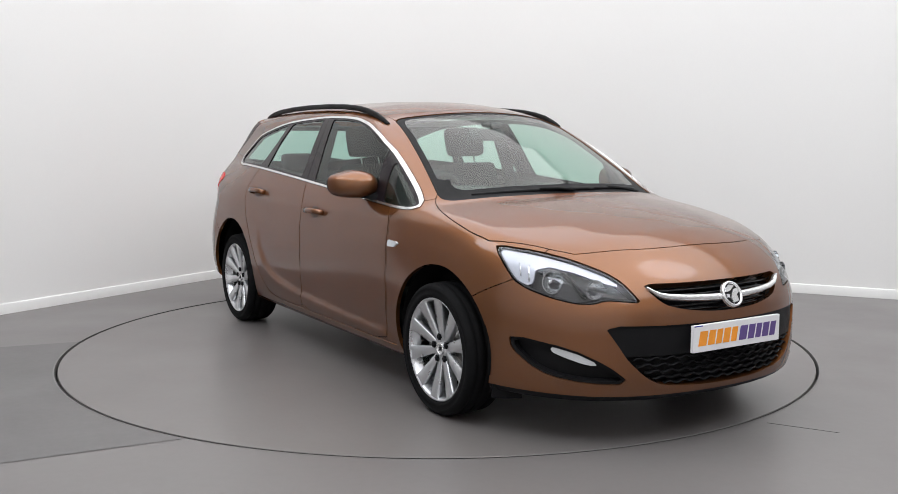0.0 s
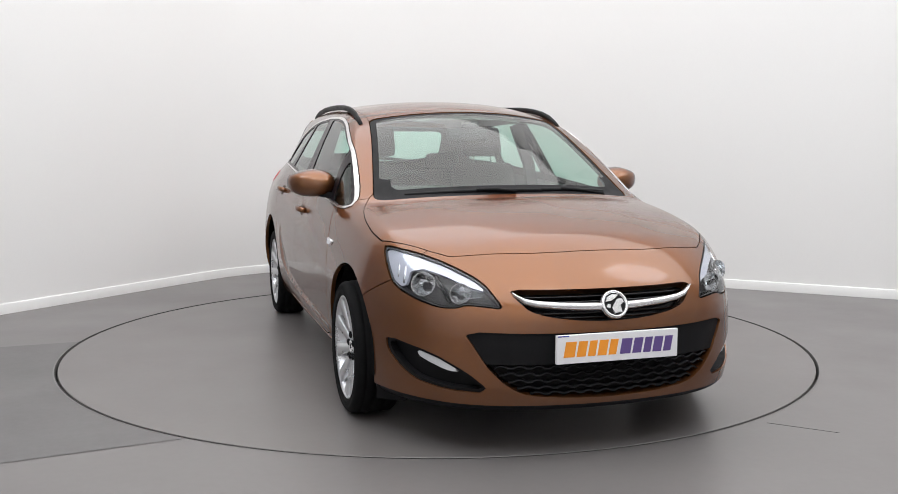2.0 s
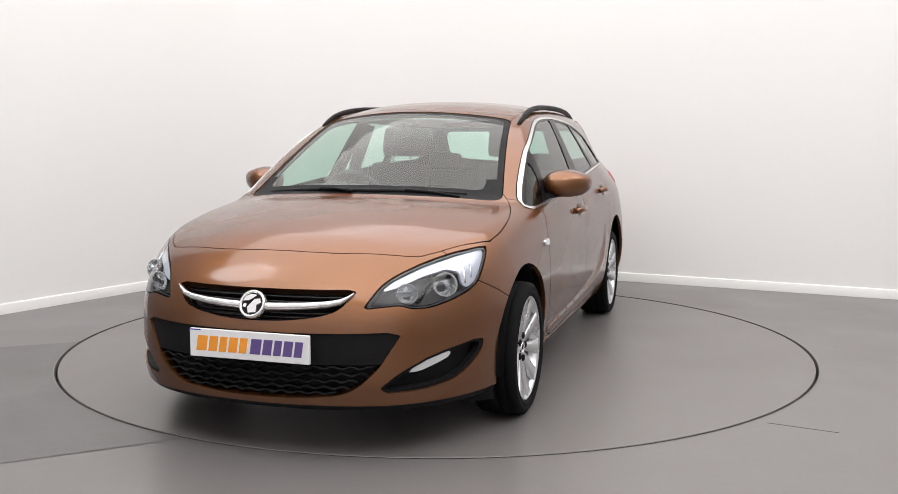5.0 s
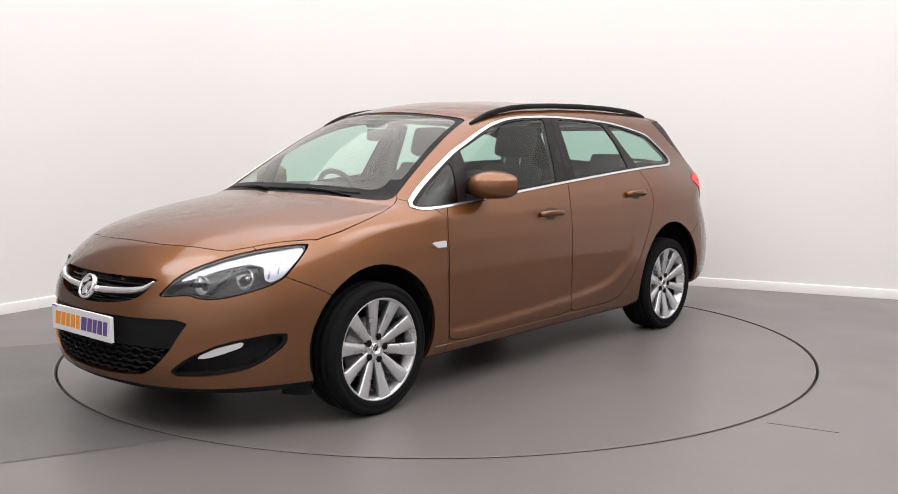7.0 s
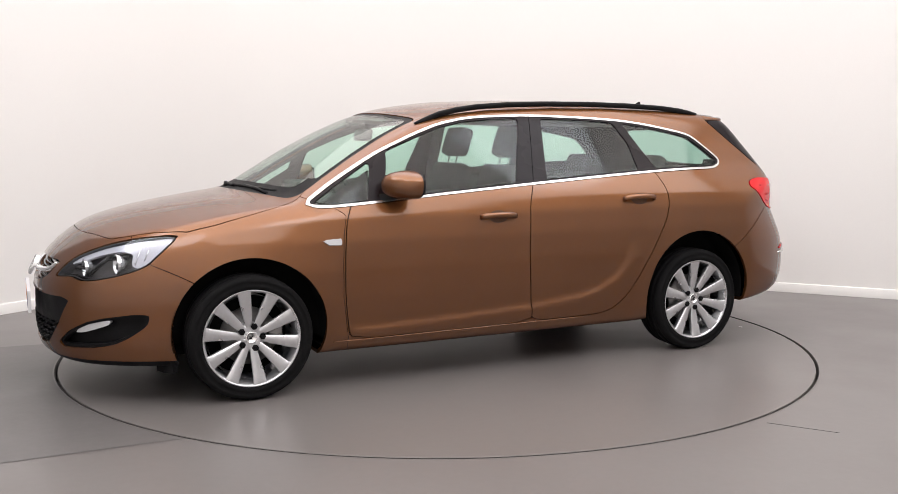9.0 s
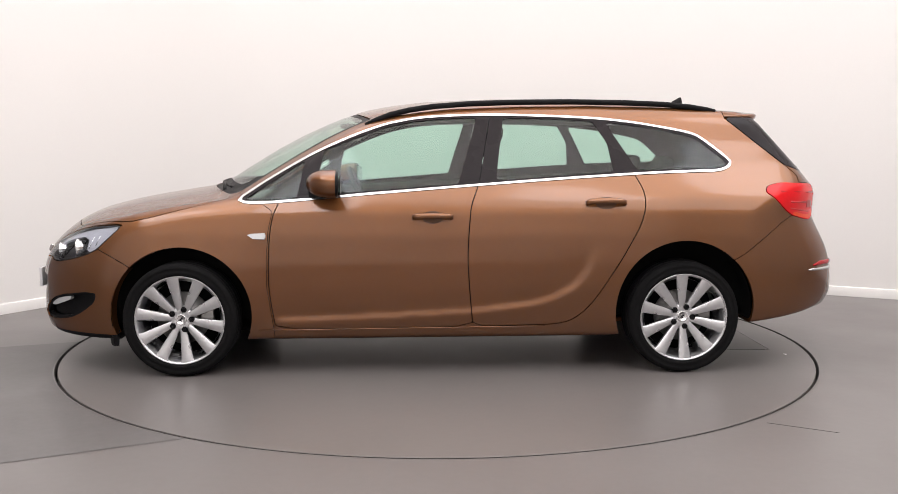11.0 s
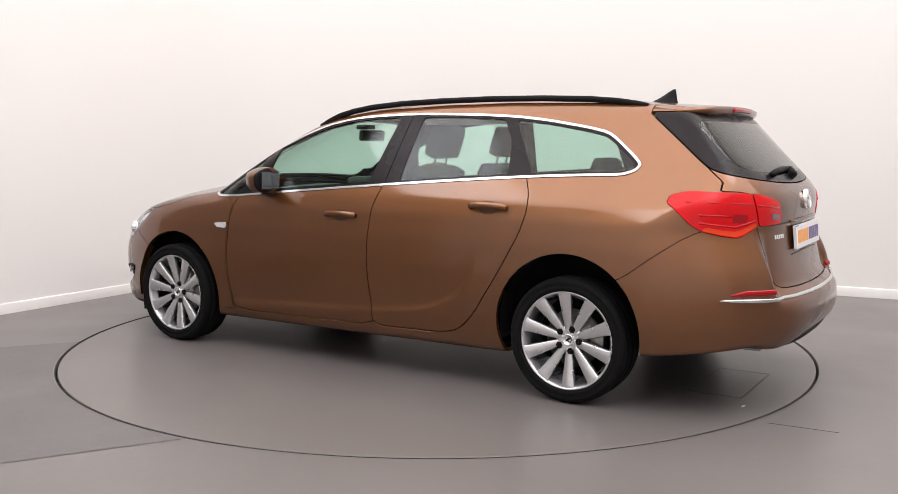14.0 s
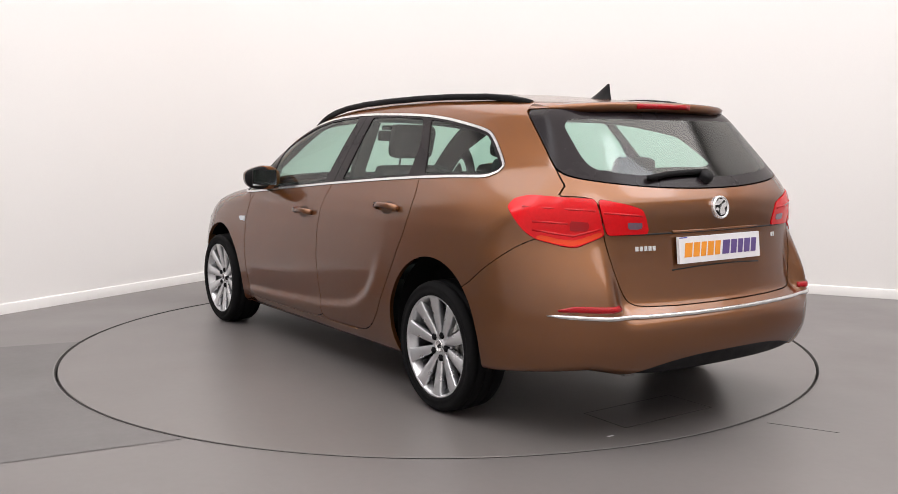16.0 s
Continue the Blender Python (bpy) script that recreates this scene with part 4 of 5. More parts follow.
# headlamps
for side in ("left", "right"):
    f = 1 if side == "left" else -1
    lamp = skin_object("headlamp", lens.moved(-0.055), HOUSING, car, "grey headlamp housing behind a clear lens", side, 0)
    skin_object("lens", lens.moved(0.001), LENS, lamp, "clear headlamp lens", side, 0)
    wall_of = lens.cut(lambda p: -head(p) - 0.006)
    skin_object("bezel", wall_of.moved(-0.004), HOUSING, lamp, "grey headlamp bezel", side, 0.05)
    # chrome strip; its pale colour includes the ceiling's reflection in the lens
    BAND = [(-0.300, 0.662), (-0.238, 0.704), (-0.124, 0.749), (-0.006, 0.779), (0.134, 0.800), (0.134, 0.770), (0.118, 0.720), (0.095, 0.676), (0.062, 0.655), (0.040, 0.668), (0.026, 0.722), (-0.03, 0.738), (-0.124, 0.717), (-0.22, 0.682)]
    skin_object("light_guide", lens.cut(within(BAND, 20, corner=0.01)).moved(-0.014), CHROME_SHEEN, lamp, "chrome strip along the headlamp's top, ceiling reflection in its pale colour", side, 0.012)
    for name, line, deep, mat, shape, text in (("band_rib", ((0.051, 0.672), (0.048, 0.705), (0.044, 0.738)), -0.012, REFLECTOR, oval(0.005, 0.003, 6), "chrome rib in the pale chrome strip"),
                                               ("band_rib", ((0.078, 0.692), (0.076, 0.720), (0.074, 0.744)), -0.012, REFLECTOR, oval(0.0035, 0.003, 6), "chrome rib in the pale chrome strip"),
                                               ("divider", ((-0.142, 0.620), (-0.112, 0.668), (-0.084, 0.716)), -0.024, GLOSS_BLACK, oval(0.010, 0.012, 8), "black divider between the reflectors"),
                                               ("lamp_shield", ((-0.232, 0.652), (-0.186, 0.655), (-0.150, 0.655)), -0.014, GLOSS_BLACK, oval(0.010, 0.005, 8), "black shield across the reflector"),
                                               ("lamp_shield", ((-0.070, 0.700), (-0.030, 0.706), (0.010, 0.708)), -0.014, GLOSS_BLACK, oval(0.010, 0.005, 8), "black shield across the reflector")):
        bm = bmesh.new()
        sweep(bm, skin_line(20, line, deep), shape, up=(1, 0.3, 0.2))
        ob = part(name, bm, mat, lamp, text)
        if f < 0:
            ob.data.transform(Matrix.Diagonal((1, -1, 1, 1)))
            ob.data.flip_normals()
    for u, z, r in ((-0.030, 0.678, 0.047), (-0.186, 0.655, 0.040)):
        m = skin_place(20, u, z, -0.016)
        c = m.translation
        face = Matrix.Rotation(radians(8), 4, "Z") @ Matrix.Rotation(math.pi / 2, 4, "Y")
        bm = bmesh.new()
        prof = [(r * 1.06, 0.0), (r, 0.0), (r * 0.90, -0.016), (r * 0.66, -0.036), (r * 0.24, -0.050)]
        lo = lathe(bm, prof, 14, Matrix.Translation(c) @ face)
        bm.faces.new(lo[-1])
        bmesh.ops.create_uvsphere(bm, u_segments=12, v_segments=8, radius=r * 0.22, matrix=Matrix.Translation(c + Vector((-0.018, 0, 0))))
        ob = part("reflector", bm, REFLECTOR, lamp, "round faceted chrome headlamp reflector", False)
        if f < 0:
            ob.data.transform(Matrix.Diagonal((1, -1, 1, 1)))
            ob.data.flip_normals()

# tail lamps
AMBER_BAND = [(0.27, 0.850), (0.37, 0.829), (0.424, 0.823), (0.535, 0.868), (0.53, 0.885), (0.424, 0.846), (0.37, 0.850), (0.285, 0.868)]
band_a, rest_a = tail_a.split(within(AMBER_BAND, 150, 1))
for side in ("left", "right"):
    lamp = skin_object("tail_lamp", rest_a.moved(0.004), RED_LENS, car, "bright red tail lamp lens", side, 0.02)
    skin_object("indicator_band", band_a.moved(0.003), AMBER_RED, lamp, "orange-red indicator band", side, 0.008)
    gate_lamp = skin_object("tailgate_lamp", tail_b.moved(0.004), RED_LENS, car, "bright red lamp on the tailgate", side, 0.02)
    square = tail_b.cut(within([(0.635, 0.918), (0.70, 0.915), (0.703, 0.888), (0.638, 0.890)], 150, 0))
    skin_object("reversing_lens", square.moved(0.006), GREY_LENS, gate_lamp, "grey reversing lamp window", side, 0.003)
    f = 1 if side == "left" else -1
    for owner, rib in ((lamp, ((0.228, 0.976), (0.32, 0.974), (0.41, 0.970), (0.500, 0.965))), (lamp, ((0.262, 0.920), (0.33, 0.918), (0.395, 0.914))), (lamp, ((0.262, 0.886), (0.34, 0.874), (0.415, 0.864), (0.47, 0.878), (0.522, 0.893))),
                       (gate_lamp, ((0.535, 0.957), (0.62, 0.950), (0.700, 0.942)))):
        bm = bmesh.new()
        strip(bm, [(skin_place(150 * f, u * f, z, 0.0040), 0.0045, 0.0030) for u, z in rib])
        part("lens_rib", bm, RIB_RED, owner)
    patch = rest_a.cut(within([(0.40, 0.925), (0.475, 0.92), (0.478, 0.885), (0.402, 0.885)], 150, 0))
    skin_object("lamp_chamber", patch.moved(0.0055), DARK_RED, lamp, "darker red lamp chamber", side, 0.002)

# grille: chrome wing bar, slats, badge
bm = bmesh.new()
bar = [(-0.388, 0.652, 0.004), (-0.372, 0.640, 0.007), (-0.345, 0.625, 0.011), (-0.30, 0.616, 0.0125), (-0.22, 0.609, 0.0135), (-0.13, 0.604, 0.0145), (0.0, 0.600, 0.0155)]
bar = bar + [(-u, z, h) for u, z, h in bar[-2::-1]]
strip(bm, [(skin_place(0, u, z, 0.0), h, 0.016) for u, z, h in bar])
grille = part("grille_bar", bm, CHROME, car, "chrome wing-shaped bar across the grille")
for z, w in ((0.648, 0.36), (0.628, 0.35), (0.585, 0.30), (0.567, 0.22)):
    bm = bmesh.new()
    strip(bm, [(skin_place(0, u, z, -0.028), 0.005, 0.010) for u in np.linspace(-w, w, 13)])
    part("grille_slat", bm, GLOSS_BLACK, grille, "black grille slat")


def badge(m, r, parent):
    bm = bmesh.new()
    lo = lathe(bm, [(r * 0.98, -0.012), (r * 0.98, 0.0), (r * 0.84, 0.001)], 48, m)
    bm.faces.new(lo[-1])
    b = part("badge", bm, PLASTIC, parent, "round badge with a chrome ring")
    bm = bmesh.new()
    lathe(bm, [(r * 0.78, 0.0), (r * 0.80, 0.005), (r * 0.88, 0.009), (r * 0.97, 0.007), (r * 1.0, 0.0), (r, -0.012)], 48, m)
    part("ring", bm, CHROME, b, "chrome ring")
    bm = bmesh.new()
    for pts in (((-0.15, -0.70), (0.45, -0.60), (0.40, -0.10), (0.70, 0.10), (0.60, 0.40), (0.20, 0.35), (-0.10, 0.0), (-0.30, -0.30)), ((-0.72, 0.18), (-0.30, 0.22), (0.05, 0.42), (0.35, 0.66), (-0.15, 0.72), (-0.55, 0.52)), ((-0.70, -0.25), (-0.45, -0.30), (-0.38, -0.05), (-0.60, 0.02))):
        lo = [bm.verts.new(m @ Vector((x * r, y * r, 0.001))) for x, y in pts]
        hi = [bm.verts.new(m @ Vector((x * r * 0.96, y * r * 0.96, 0.007))) for x, y in pts]
        bm.faces.new(hi)
        for i in range(len(pts)):
            j = (i + 1) % len(pts)
            bm.faces.new((lo[i], lo[j], hi[j], hi[i]))
    part("emblem", bm, CHROME, b, "plain chrome emblem shapes", False)
    return b


badge(skin_place(0, 0.0, 0.602, 0.022), 0.056, car)
badge(skin_place(180, 0.0, 0.963, 0.010), 0.050, car)

# lower intake: plain upper panel, mesh below
panel_up = intake_back.cut(lambda p: 0.385 - p[:, 2])
skin_object("intake_panel", panel_up.moved(-0.010), PLASTIC, car, "plain black panel above the lower grille", lip=0.02)
intake = None
for k, z in enumerate((0.372, 0.345, 0.318, 0.291, 0.266)):
    w = float(np.interp(z, [0.247, 0.263, 0.299, 0.369], [0.18, 0.34, 0.415, 0.485]))
    bm = bmesh.new()
    n = int(w / 0.0175)
    strip(bm, [(skin_place(0, i * 0.0175, z + (0.0045 if (i // 2 + k) % 2 else -0.0045), -0.020), 0.0042, 0.012) for i in range(-n, n + 1)])
    ob = part("intake_bar", bm, PLASTIC, intake or car, "" if intake else "black wavy bars of the lower grille")
    intake = intake or ob

# fog lamps
DRL = [(-0.195, 0.348), (-0.13, 0.384), (-0.06, 0.403), (-0.01, 0.414), (-0.015, 0.392), (-0.06, 0.374), (-0.14, 0.348)]
for side in ("left", "right"):
    fog = skin_object("fog_lamp", fog_back.cut(within(DRL, 20, 1)).moved(-0.010), WHITE_LENS, car, "white daytime lamp strip in the fog recess", side, 0.02)
    skin_object("fog_bezel", fog_back.cut(lambda p: -within(FOG, 20, 1, 0.009)(p) - 0.012).moved(-0.008), PLASTIC, fog, "black fog lamp surround", side, 0.03)

# number plates with plain coloured bars
def plate(m, parent):
    bm = bmesh.new()
    box(bm, (-0.26, -0.0555, -0.012), (0.26, 0.0555, 0.004), 0.002)
    bm.transform(m)
    p = part("number_plate", bm, PLATE, parent, "white plate with plain orange and purple bars", False)
    for word, x0, mat in (("orange_bar", -0.232, ORANGE), ("purple_bar", 0.006, PURPLE)):
        x = x0
        for w in (0.052, 0.045, 0.039, 0.045, 0.040):
            bm = bmesh.new()
            q = [(x, -0.030), (x + w - 0.007, -0.030), (x + w + 0.003, 0.030), (x + 0.010, 0.030)]
            lo = [bm.verts.new(m @ Vector((a, b, 0.004))) for a, b in q]
            hi = [bm.verts.new(m @ Vector((a, b, 0.0052))) for a, b in q]
            bm.faces.new(hi)
            for i in range(4):
                bm.faces.new((lo[i], lo[(i + 1) % 4], hi[(i + 1) % 4], hi[i]))
            part(word, bm, mat, p, "", False)
            x += w + 0.002
    bm = bmesh.new()
    box(bm, (-0.257, 0.050, 0.003), (-0.21, 0.0545, 0.0048))
    bm.transform(m)
    part("blue_mark", bm, BLUE, p, "", False)
    return p


pm = skin_place(0, 0.0, 0.452, 0.014)
pm = Matrix.Translation(pm.translation + Vector((0.012, 0, 0))) @ pose(0, 0, 0, 90, 0, 90)
plate(pm, car)
rm = skin_place(180, 0.0, 0.792, 0.016)
plate(rm, car)
# black strip laid on the skin as the overhang's shadow
bm = bmesh.new()
strip(bm, [(skin_place(180, u, 0.866, 0.0), 0.0035, 0.0022) for u in np.linspace(-0.49, 0.49, 29)])
part("tailgate_shade_line", bm, GROOVE_SHADE, car, "dark strip for the crease's shadow over the rear plate")
bm = bmesh.new()
strip(bm, [(skin_place(180, u, 0.872, 0.002), 0.006, 0.010) for u in np.linspace(-0.27, 0.27, 17)])
part("tailgate_grip", bm, PAINT, car, "copper-brown grip over the rear plate")
# second black strip: shade of the plate recess, drawn as a line
bm = bmesh.new()
strip(bm, [(skin_place(180, u, 0.722 - 0.01 * (u / 0.29) ** 2, -0.004), 0.004, 0.006) for u in np.linspace(-0.28, 0.28, 9)])
part("plate_recess_shade", bm, GROOVE_SHADE, car, "dark strip for the recess shade under the rear plate")

# lettering on the tailgate as plain bars
for u0, widths in ((-0.46, (0.016, 0.016, 0.016, 0.016, 0.016)), (0.395, (0.014, 0.014))):
    x = u0
    for w in widths:
        bm = bmesh.new()
        m = skin_place(180, x + w / 2, 0.808 if u0 < 0 else 0.825, 0.001)
        box(bm, (-w / 2, -0.0095, 0), (w / 2, 0.0095, 0.003))
        bm.transform(m)
        part("badge_bar", bm, CHROME, car, "small chrome bar on the tailgate", False)
        x += w + 0.005

# rear bumper: bright strip and red reflectors
bm = bmesh.new()
us = np.linspace(-0.80, 0.80, 61)
strip(bm, [(skin_place(180, u, 0.541 + 0.012 * abs(u) ** 2, 0.002), 0.0095 * min(1.0, 0.3 + (0.80 - abs(u)) / 0.05), 0.008) for u in us])
part("bumper_strip", bm, SATIN, car, "bright strip across the rear bumper")
for s in (1, -1):
    bm = bmesh.new()
    us = np.linspace(0.775, 0.575, 15)
    strip(bm, [(skin_place(180, -s * u, 0.571 + 0.003 * min(i, 3), 0.002), (0.004, 0.008, 0.011, 0.0125)[min(i, 3)], 0.006) for i, u in enumerate(us)])
    part("rear_reflector", bm, DARK_RED, car, "red reflector in the rear bumper")

# spoiler over the rear window, with the high brake lamp
def roof_line(x, y):
    """The roof's own curve, carried on past the rear window."""
    return float(TOP(np.array([x + 0.42 * y * y]))[0]) - 0.10 * y * y + 0.003


def spoiler_back(u):
    return -1.862 + 0.055 * u * u + 0.10 * u ** 10


bm = bmesh.new()
loops = []
for u in np.linspace(-1, 1, 33):
    y, xb = 0.548 * u, spoiler_back(u)
    thick, dip = 0.040 - 0.022 * u ** 6, -0.004 - 0.014 * u ** 8
    zb = roof_line(xb, y) + dip
    loops.append([bm.verts.new((x, y, z)) for x, z in (
        (-1.588, roof_line(-1.588, y) + 0.8 * dip), (-1.68, roof_line(-1.68, y) + dip), (xb + 0.05, roof_line(xb + 0.05, y) + dip), (xb + 0.012, zb + 0.001), (xb, zb - 0.006),
        (xb + 0.002, zb - thick * 0.6), (xb + 0.012, zb - thick), (xb + 0.06, zb - thick - 0.008), (-1.70, zb - thick - 0.014), (-1.60, zb - thick))])
for a, b in zip(loops, loops[1:]):
    for i in range(10):
        bm.faces.new((a[i], a[(i + 1) % 10], b[(i + 1) % 10], b[i]))
bm.faces.new(loops[0])
bm.faces.new(loops[-1])
bmesh.ops.recalc_face_normals(bm, faces=bm.faces)
spoiler = part("spoiler", bm, PAINT, car, "copper-brown spoiler over the rear window")
bm = bmesh.new()
loops = []
for y in np.linspace(-0.17, 0.17, 13):
    xb = spoiler_back(y / 0.548)
    zb = roof_line(xb, y) - 0.004
    loops.append([bm.verts.new((xb + x, y, zb + z)) for x, z in ((-0.003, -0.007), (-0.005, -0.018), (-0.001, -0.030), (0.02, -0.018))])
for a, b in zip(loops, loops[1:]):
    for i in range(4):
        bm.faces.new((a[i], a[(i + 1) % 4], b[(i + 1) % 4], b[i]))
bm.faces.new(loops[0]), bm.faces.new(loops[-1])
bmesh.ops.recalc_face_normals(bm, faces=bm.faces)
part("brake_lamp", bm, DARK_RED, spoiler, "red high brake lamp")

# roof rails and aerial
RAIL = [(0.42, 0.594, 0.0), (0.36, 0.594, 0.012), (0.28, 0.593, 0.023), (0.18, 0.590, 0.030), (0.05, 0.586, 0.034), (-0.15, 0.580, 0.035), (-0.40, 0.572, 0.035), (-0.70, 0.562, 0.035), (-1.0, 0.550, 0.033), (-1.25, 0.537, 0.029), (-1.40, 0.528, 0.022), (-1.50, 0.522, 0.011), (-1.55, 0.519, 0.0)]
for s in (1, -1):
    bm = bmesh.new()
    path = []
    for x, y, h in RAIL:
        zs = np.arange(1.55, 1.1, -0.001)
        v = hull(np.stack([np.full_like(zs, x), np.full_like(zs, y), zs], -1))
        path.append((x, s * y, float(zs[int(np.argmax(v < 0))]) + h))
    sweep(bm, path, [(-0.009, -0.022), (0.009, -0.022), (0.011, 0.002), (0.006, 0.008), (-0.006, 0.008), (-0.011, 0.002)])
    rail = part("roof_rail", bm, PLASTIC, car, "black roof rail")
bm = bmesh.new()
loops = []
for z, a, b, w in ((1.444, -1.355, -1.520, 0.030), (1.456, -1.375, -1.517, 0.020), (1.480, -1.425, -1.512, 0.010), (1.505, -1.465, -1.508, 0.006), (1.520, -1.492, -1.505, 0.003)):
    loops.append([bm.verts.new((x, y, z)) for x, y in ((a, 0), (a * 0.7 + b * 0.3, w), (a * 0.2 + b * 0.8, w), (b, 0), (a * 0.2 + b * 0.8, -w), (a * 0.7 + b * 0.3, -w))])
for a, b in zip(loops, loops[1:]):
    for i in range(6):
        bm.faces.new((a[i], a[(i + 1) % 6], b[(i + 1) % 6], b[i]))
bm.faces.new(loops[-1])
bmesh.ops.recalc_face_normals(bm, faces=bm.faces)
part("roof_aerial", bm, PLASTIC, car, "black shark-fin aerial")

# door mirrors
def mirror_shape(bm, grow=1.0):
    bmesh.ops.create_uvsphere(bm, u_segments=28, v_segments=18, radius=1.0)
    for v in bm.verts:
        x, y, z = v.co
        k = lambda a, e: math.copysign(abs(a) ** e, a)
        x, y, z = k(x, 0.75), k(y, 0.8), k(z, 0.8)
        x = x if x > 0 else x * 0.12
        taper = 1 - 0.34 * max(y, 0) * max(z, 0)
        v.co = Vector((0.565 + 0.148 * x * grow * (1 - 0.25 * max(y, 0)) - 0.02 * y, 0.903 + 0.123 * y * grow, 1.026 + 0.074 * z * grow * taper + 0.004 * y))
    return bm


def halves(bm, z, keep_above):
    g = list(bm.verts) + list(bm.edges) + list(bm.faces)
    bmesh.ops.bisect_plane(bm, geom=g, plane_co=(0, 0, z), plane_no=(0, 0.08, 1), clear_inner=keep_above, clear_outer=not keep_above)
    edges = [e for e in bm.edges if e.is_boundary]
    if edges:
        bmesh.ops.edgeloop_fill(bm, edges=edges)
    return bm


def front_of(bm, x, keep_front):
    g = list(bm.verts) + list(bm.edges) + list(bm.faces)
    bmesh.ops.bisect_plane(bm, geom=g, plane_co=(x, 0, 0), plane_no=(1, 0, 0), clear_inner=keep_front, clear_outer=not keep_front)
    return bm


cap = part("door_mirror", front_of(halves(mirror_shape(bmesh.new()), 0.992, True), 0.556, True), PAINT, car, "copper-brown door mirror cap over black base")
base = part("mirror_base", halves(mirror_shape(bmesh.new(), 0.985), 0.990, False), PLASTIC, cap, "black lower half of the mirror")
bm = bmesh.new()
sweep(bm, [(0.60, 0.86, 0.975), (0.64, 0.82, 0.966), (0.68, 0.780, 0.962)], [(-0.05, -0.014), (0.05, -0.014), (0.045, 0.016), (-0.045, 0.016)])
arm = part("mirror_arm", bm, PLASTIC, cap, "black mirror foot", False)
bm = bmesh.new()
box(bm, (-0.002, -0.085, -0.048), (0.002, 0.085, 0.048), 0.0015)
bm.transform(Matrix.Translation((0.541, 0.903, 1.026)) @ Matrix.Rotation(radians(9), 4, "Z"))
face = part("mirror_glass", bm, MIRROR, cap, "mirror glass", False)
rim = part("mirror_rim", front_of(mirror_shape(bmesh.new()), 0.555, False), PLASTIC, cap, "black rim round the mirror glass")
cap2 = mirrored(cap)
for ob in (base, arm, face, rim):
    twin = mirrored(ob)
    twin.parent = cap2

# door handles, keyholes, side indicators
def handle(door, x, z, s):
    m = skin_place(90 * s, -x * s, z, 0.0)
    bm = bmesh.new()
    path = [(-0.102, 0.0, 0.0), (-0.098, 0, 0.018), (-0.08, 0.002, 0.032), (-0.03, 0.004, 0.037), (0.03, 0.004, 0.037), (0.08, 0.002, 0.032), (0.098, 0, 0.018), (0.102, 0, 0)]
    sweep(bm, [m @ Vector(p) for p in path], [(-0.013, -0.007), (0.013, -0.007), (0.015, 0.0), (0.010, 0.008), (-0.010, 0.008), (-0.015, 0)], up=m.to_3x3() @ Vector((0, 0, 1)))
    part("door_handle", bm, PAINT, door, "copper-brown door handle")
    # flat disc in darkened paint colour stands in for the bowl's shade
    bm = bmesh.new()
    lo = lathe(bm, [(1.0, 0.0015), (0.9, 0.002), (0.55, 0.0022)], 28, m @ Matrix.Diagonal((0.058, 0.034, 1, 1)))
    bm.faces.new(lo[-1])
    part("handle_bowl_shade", bm, BOWL_SHADE, door, "flat darkened disc for the shaded bowl behind the handle")


for (df, dr), s in zip(zip(doors, rear_doors), (1, -1)):
    handle(df, 0.055, 0.847, s)
    handle(dr, -0.868, 0.920, s)
    m = skin_place(90 * s, -0.980 * s, 0.747, 0.002)
    bm = bmesh.new()
    k = -s
    pts = [(-0.052, 0.008), (-0.03, 0.016), (0.045, 0.020), (0.050, 0.0), (0.044, -0.016), (-0.02, -0.014)]
    lo = [bm.verts.new(m @ Vector((a * k * -1, b, -0.004))) for a, b in pts]
    hi = [bm.verts.new(m @ Vector((a * k * -0.93, b * 0.9, 0.006))) for a, b in pts]
    bm.faces.new(hi)
    for i in range(6):
        bm.faces.new((lo[i], lo[(i + 1) % 6], hi[(i + 1) % 6], hi[i]))
    bmesh.ops.recalc_face_normals(bm, faces=bm.faces)
    part("side_indicator", bm, WHITE_LENS, car, "small clear side indicator with a bright rim", False)
    bm = bmesh.new()
    strip(bm, [(skin_place(90 * s, -x * s, 0.246 + 0.012 * (0.9 - x) / 1.1, 0.001), 0.0022, 0.004) for x in np.linspace(0.98, -0.55, 16)])
    part("sill_strip", bm, PAINT, car, "thin edge along the sill")

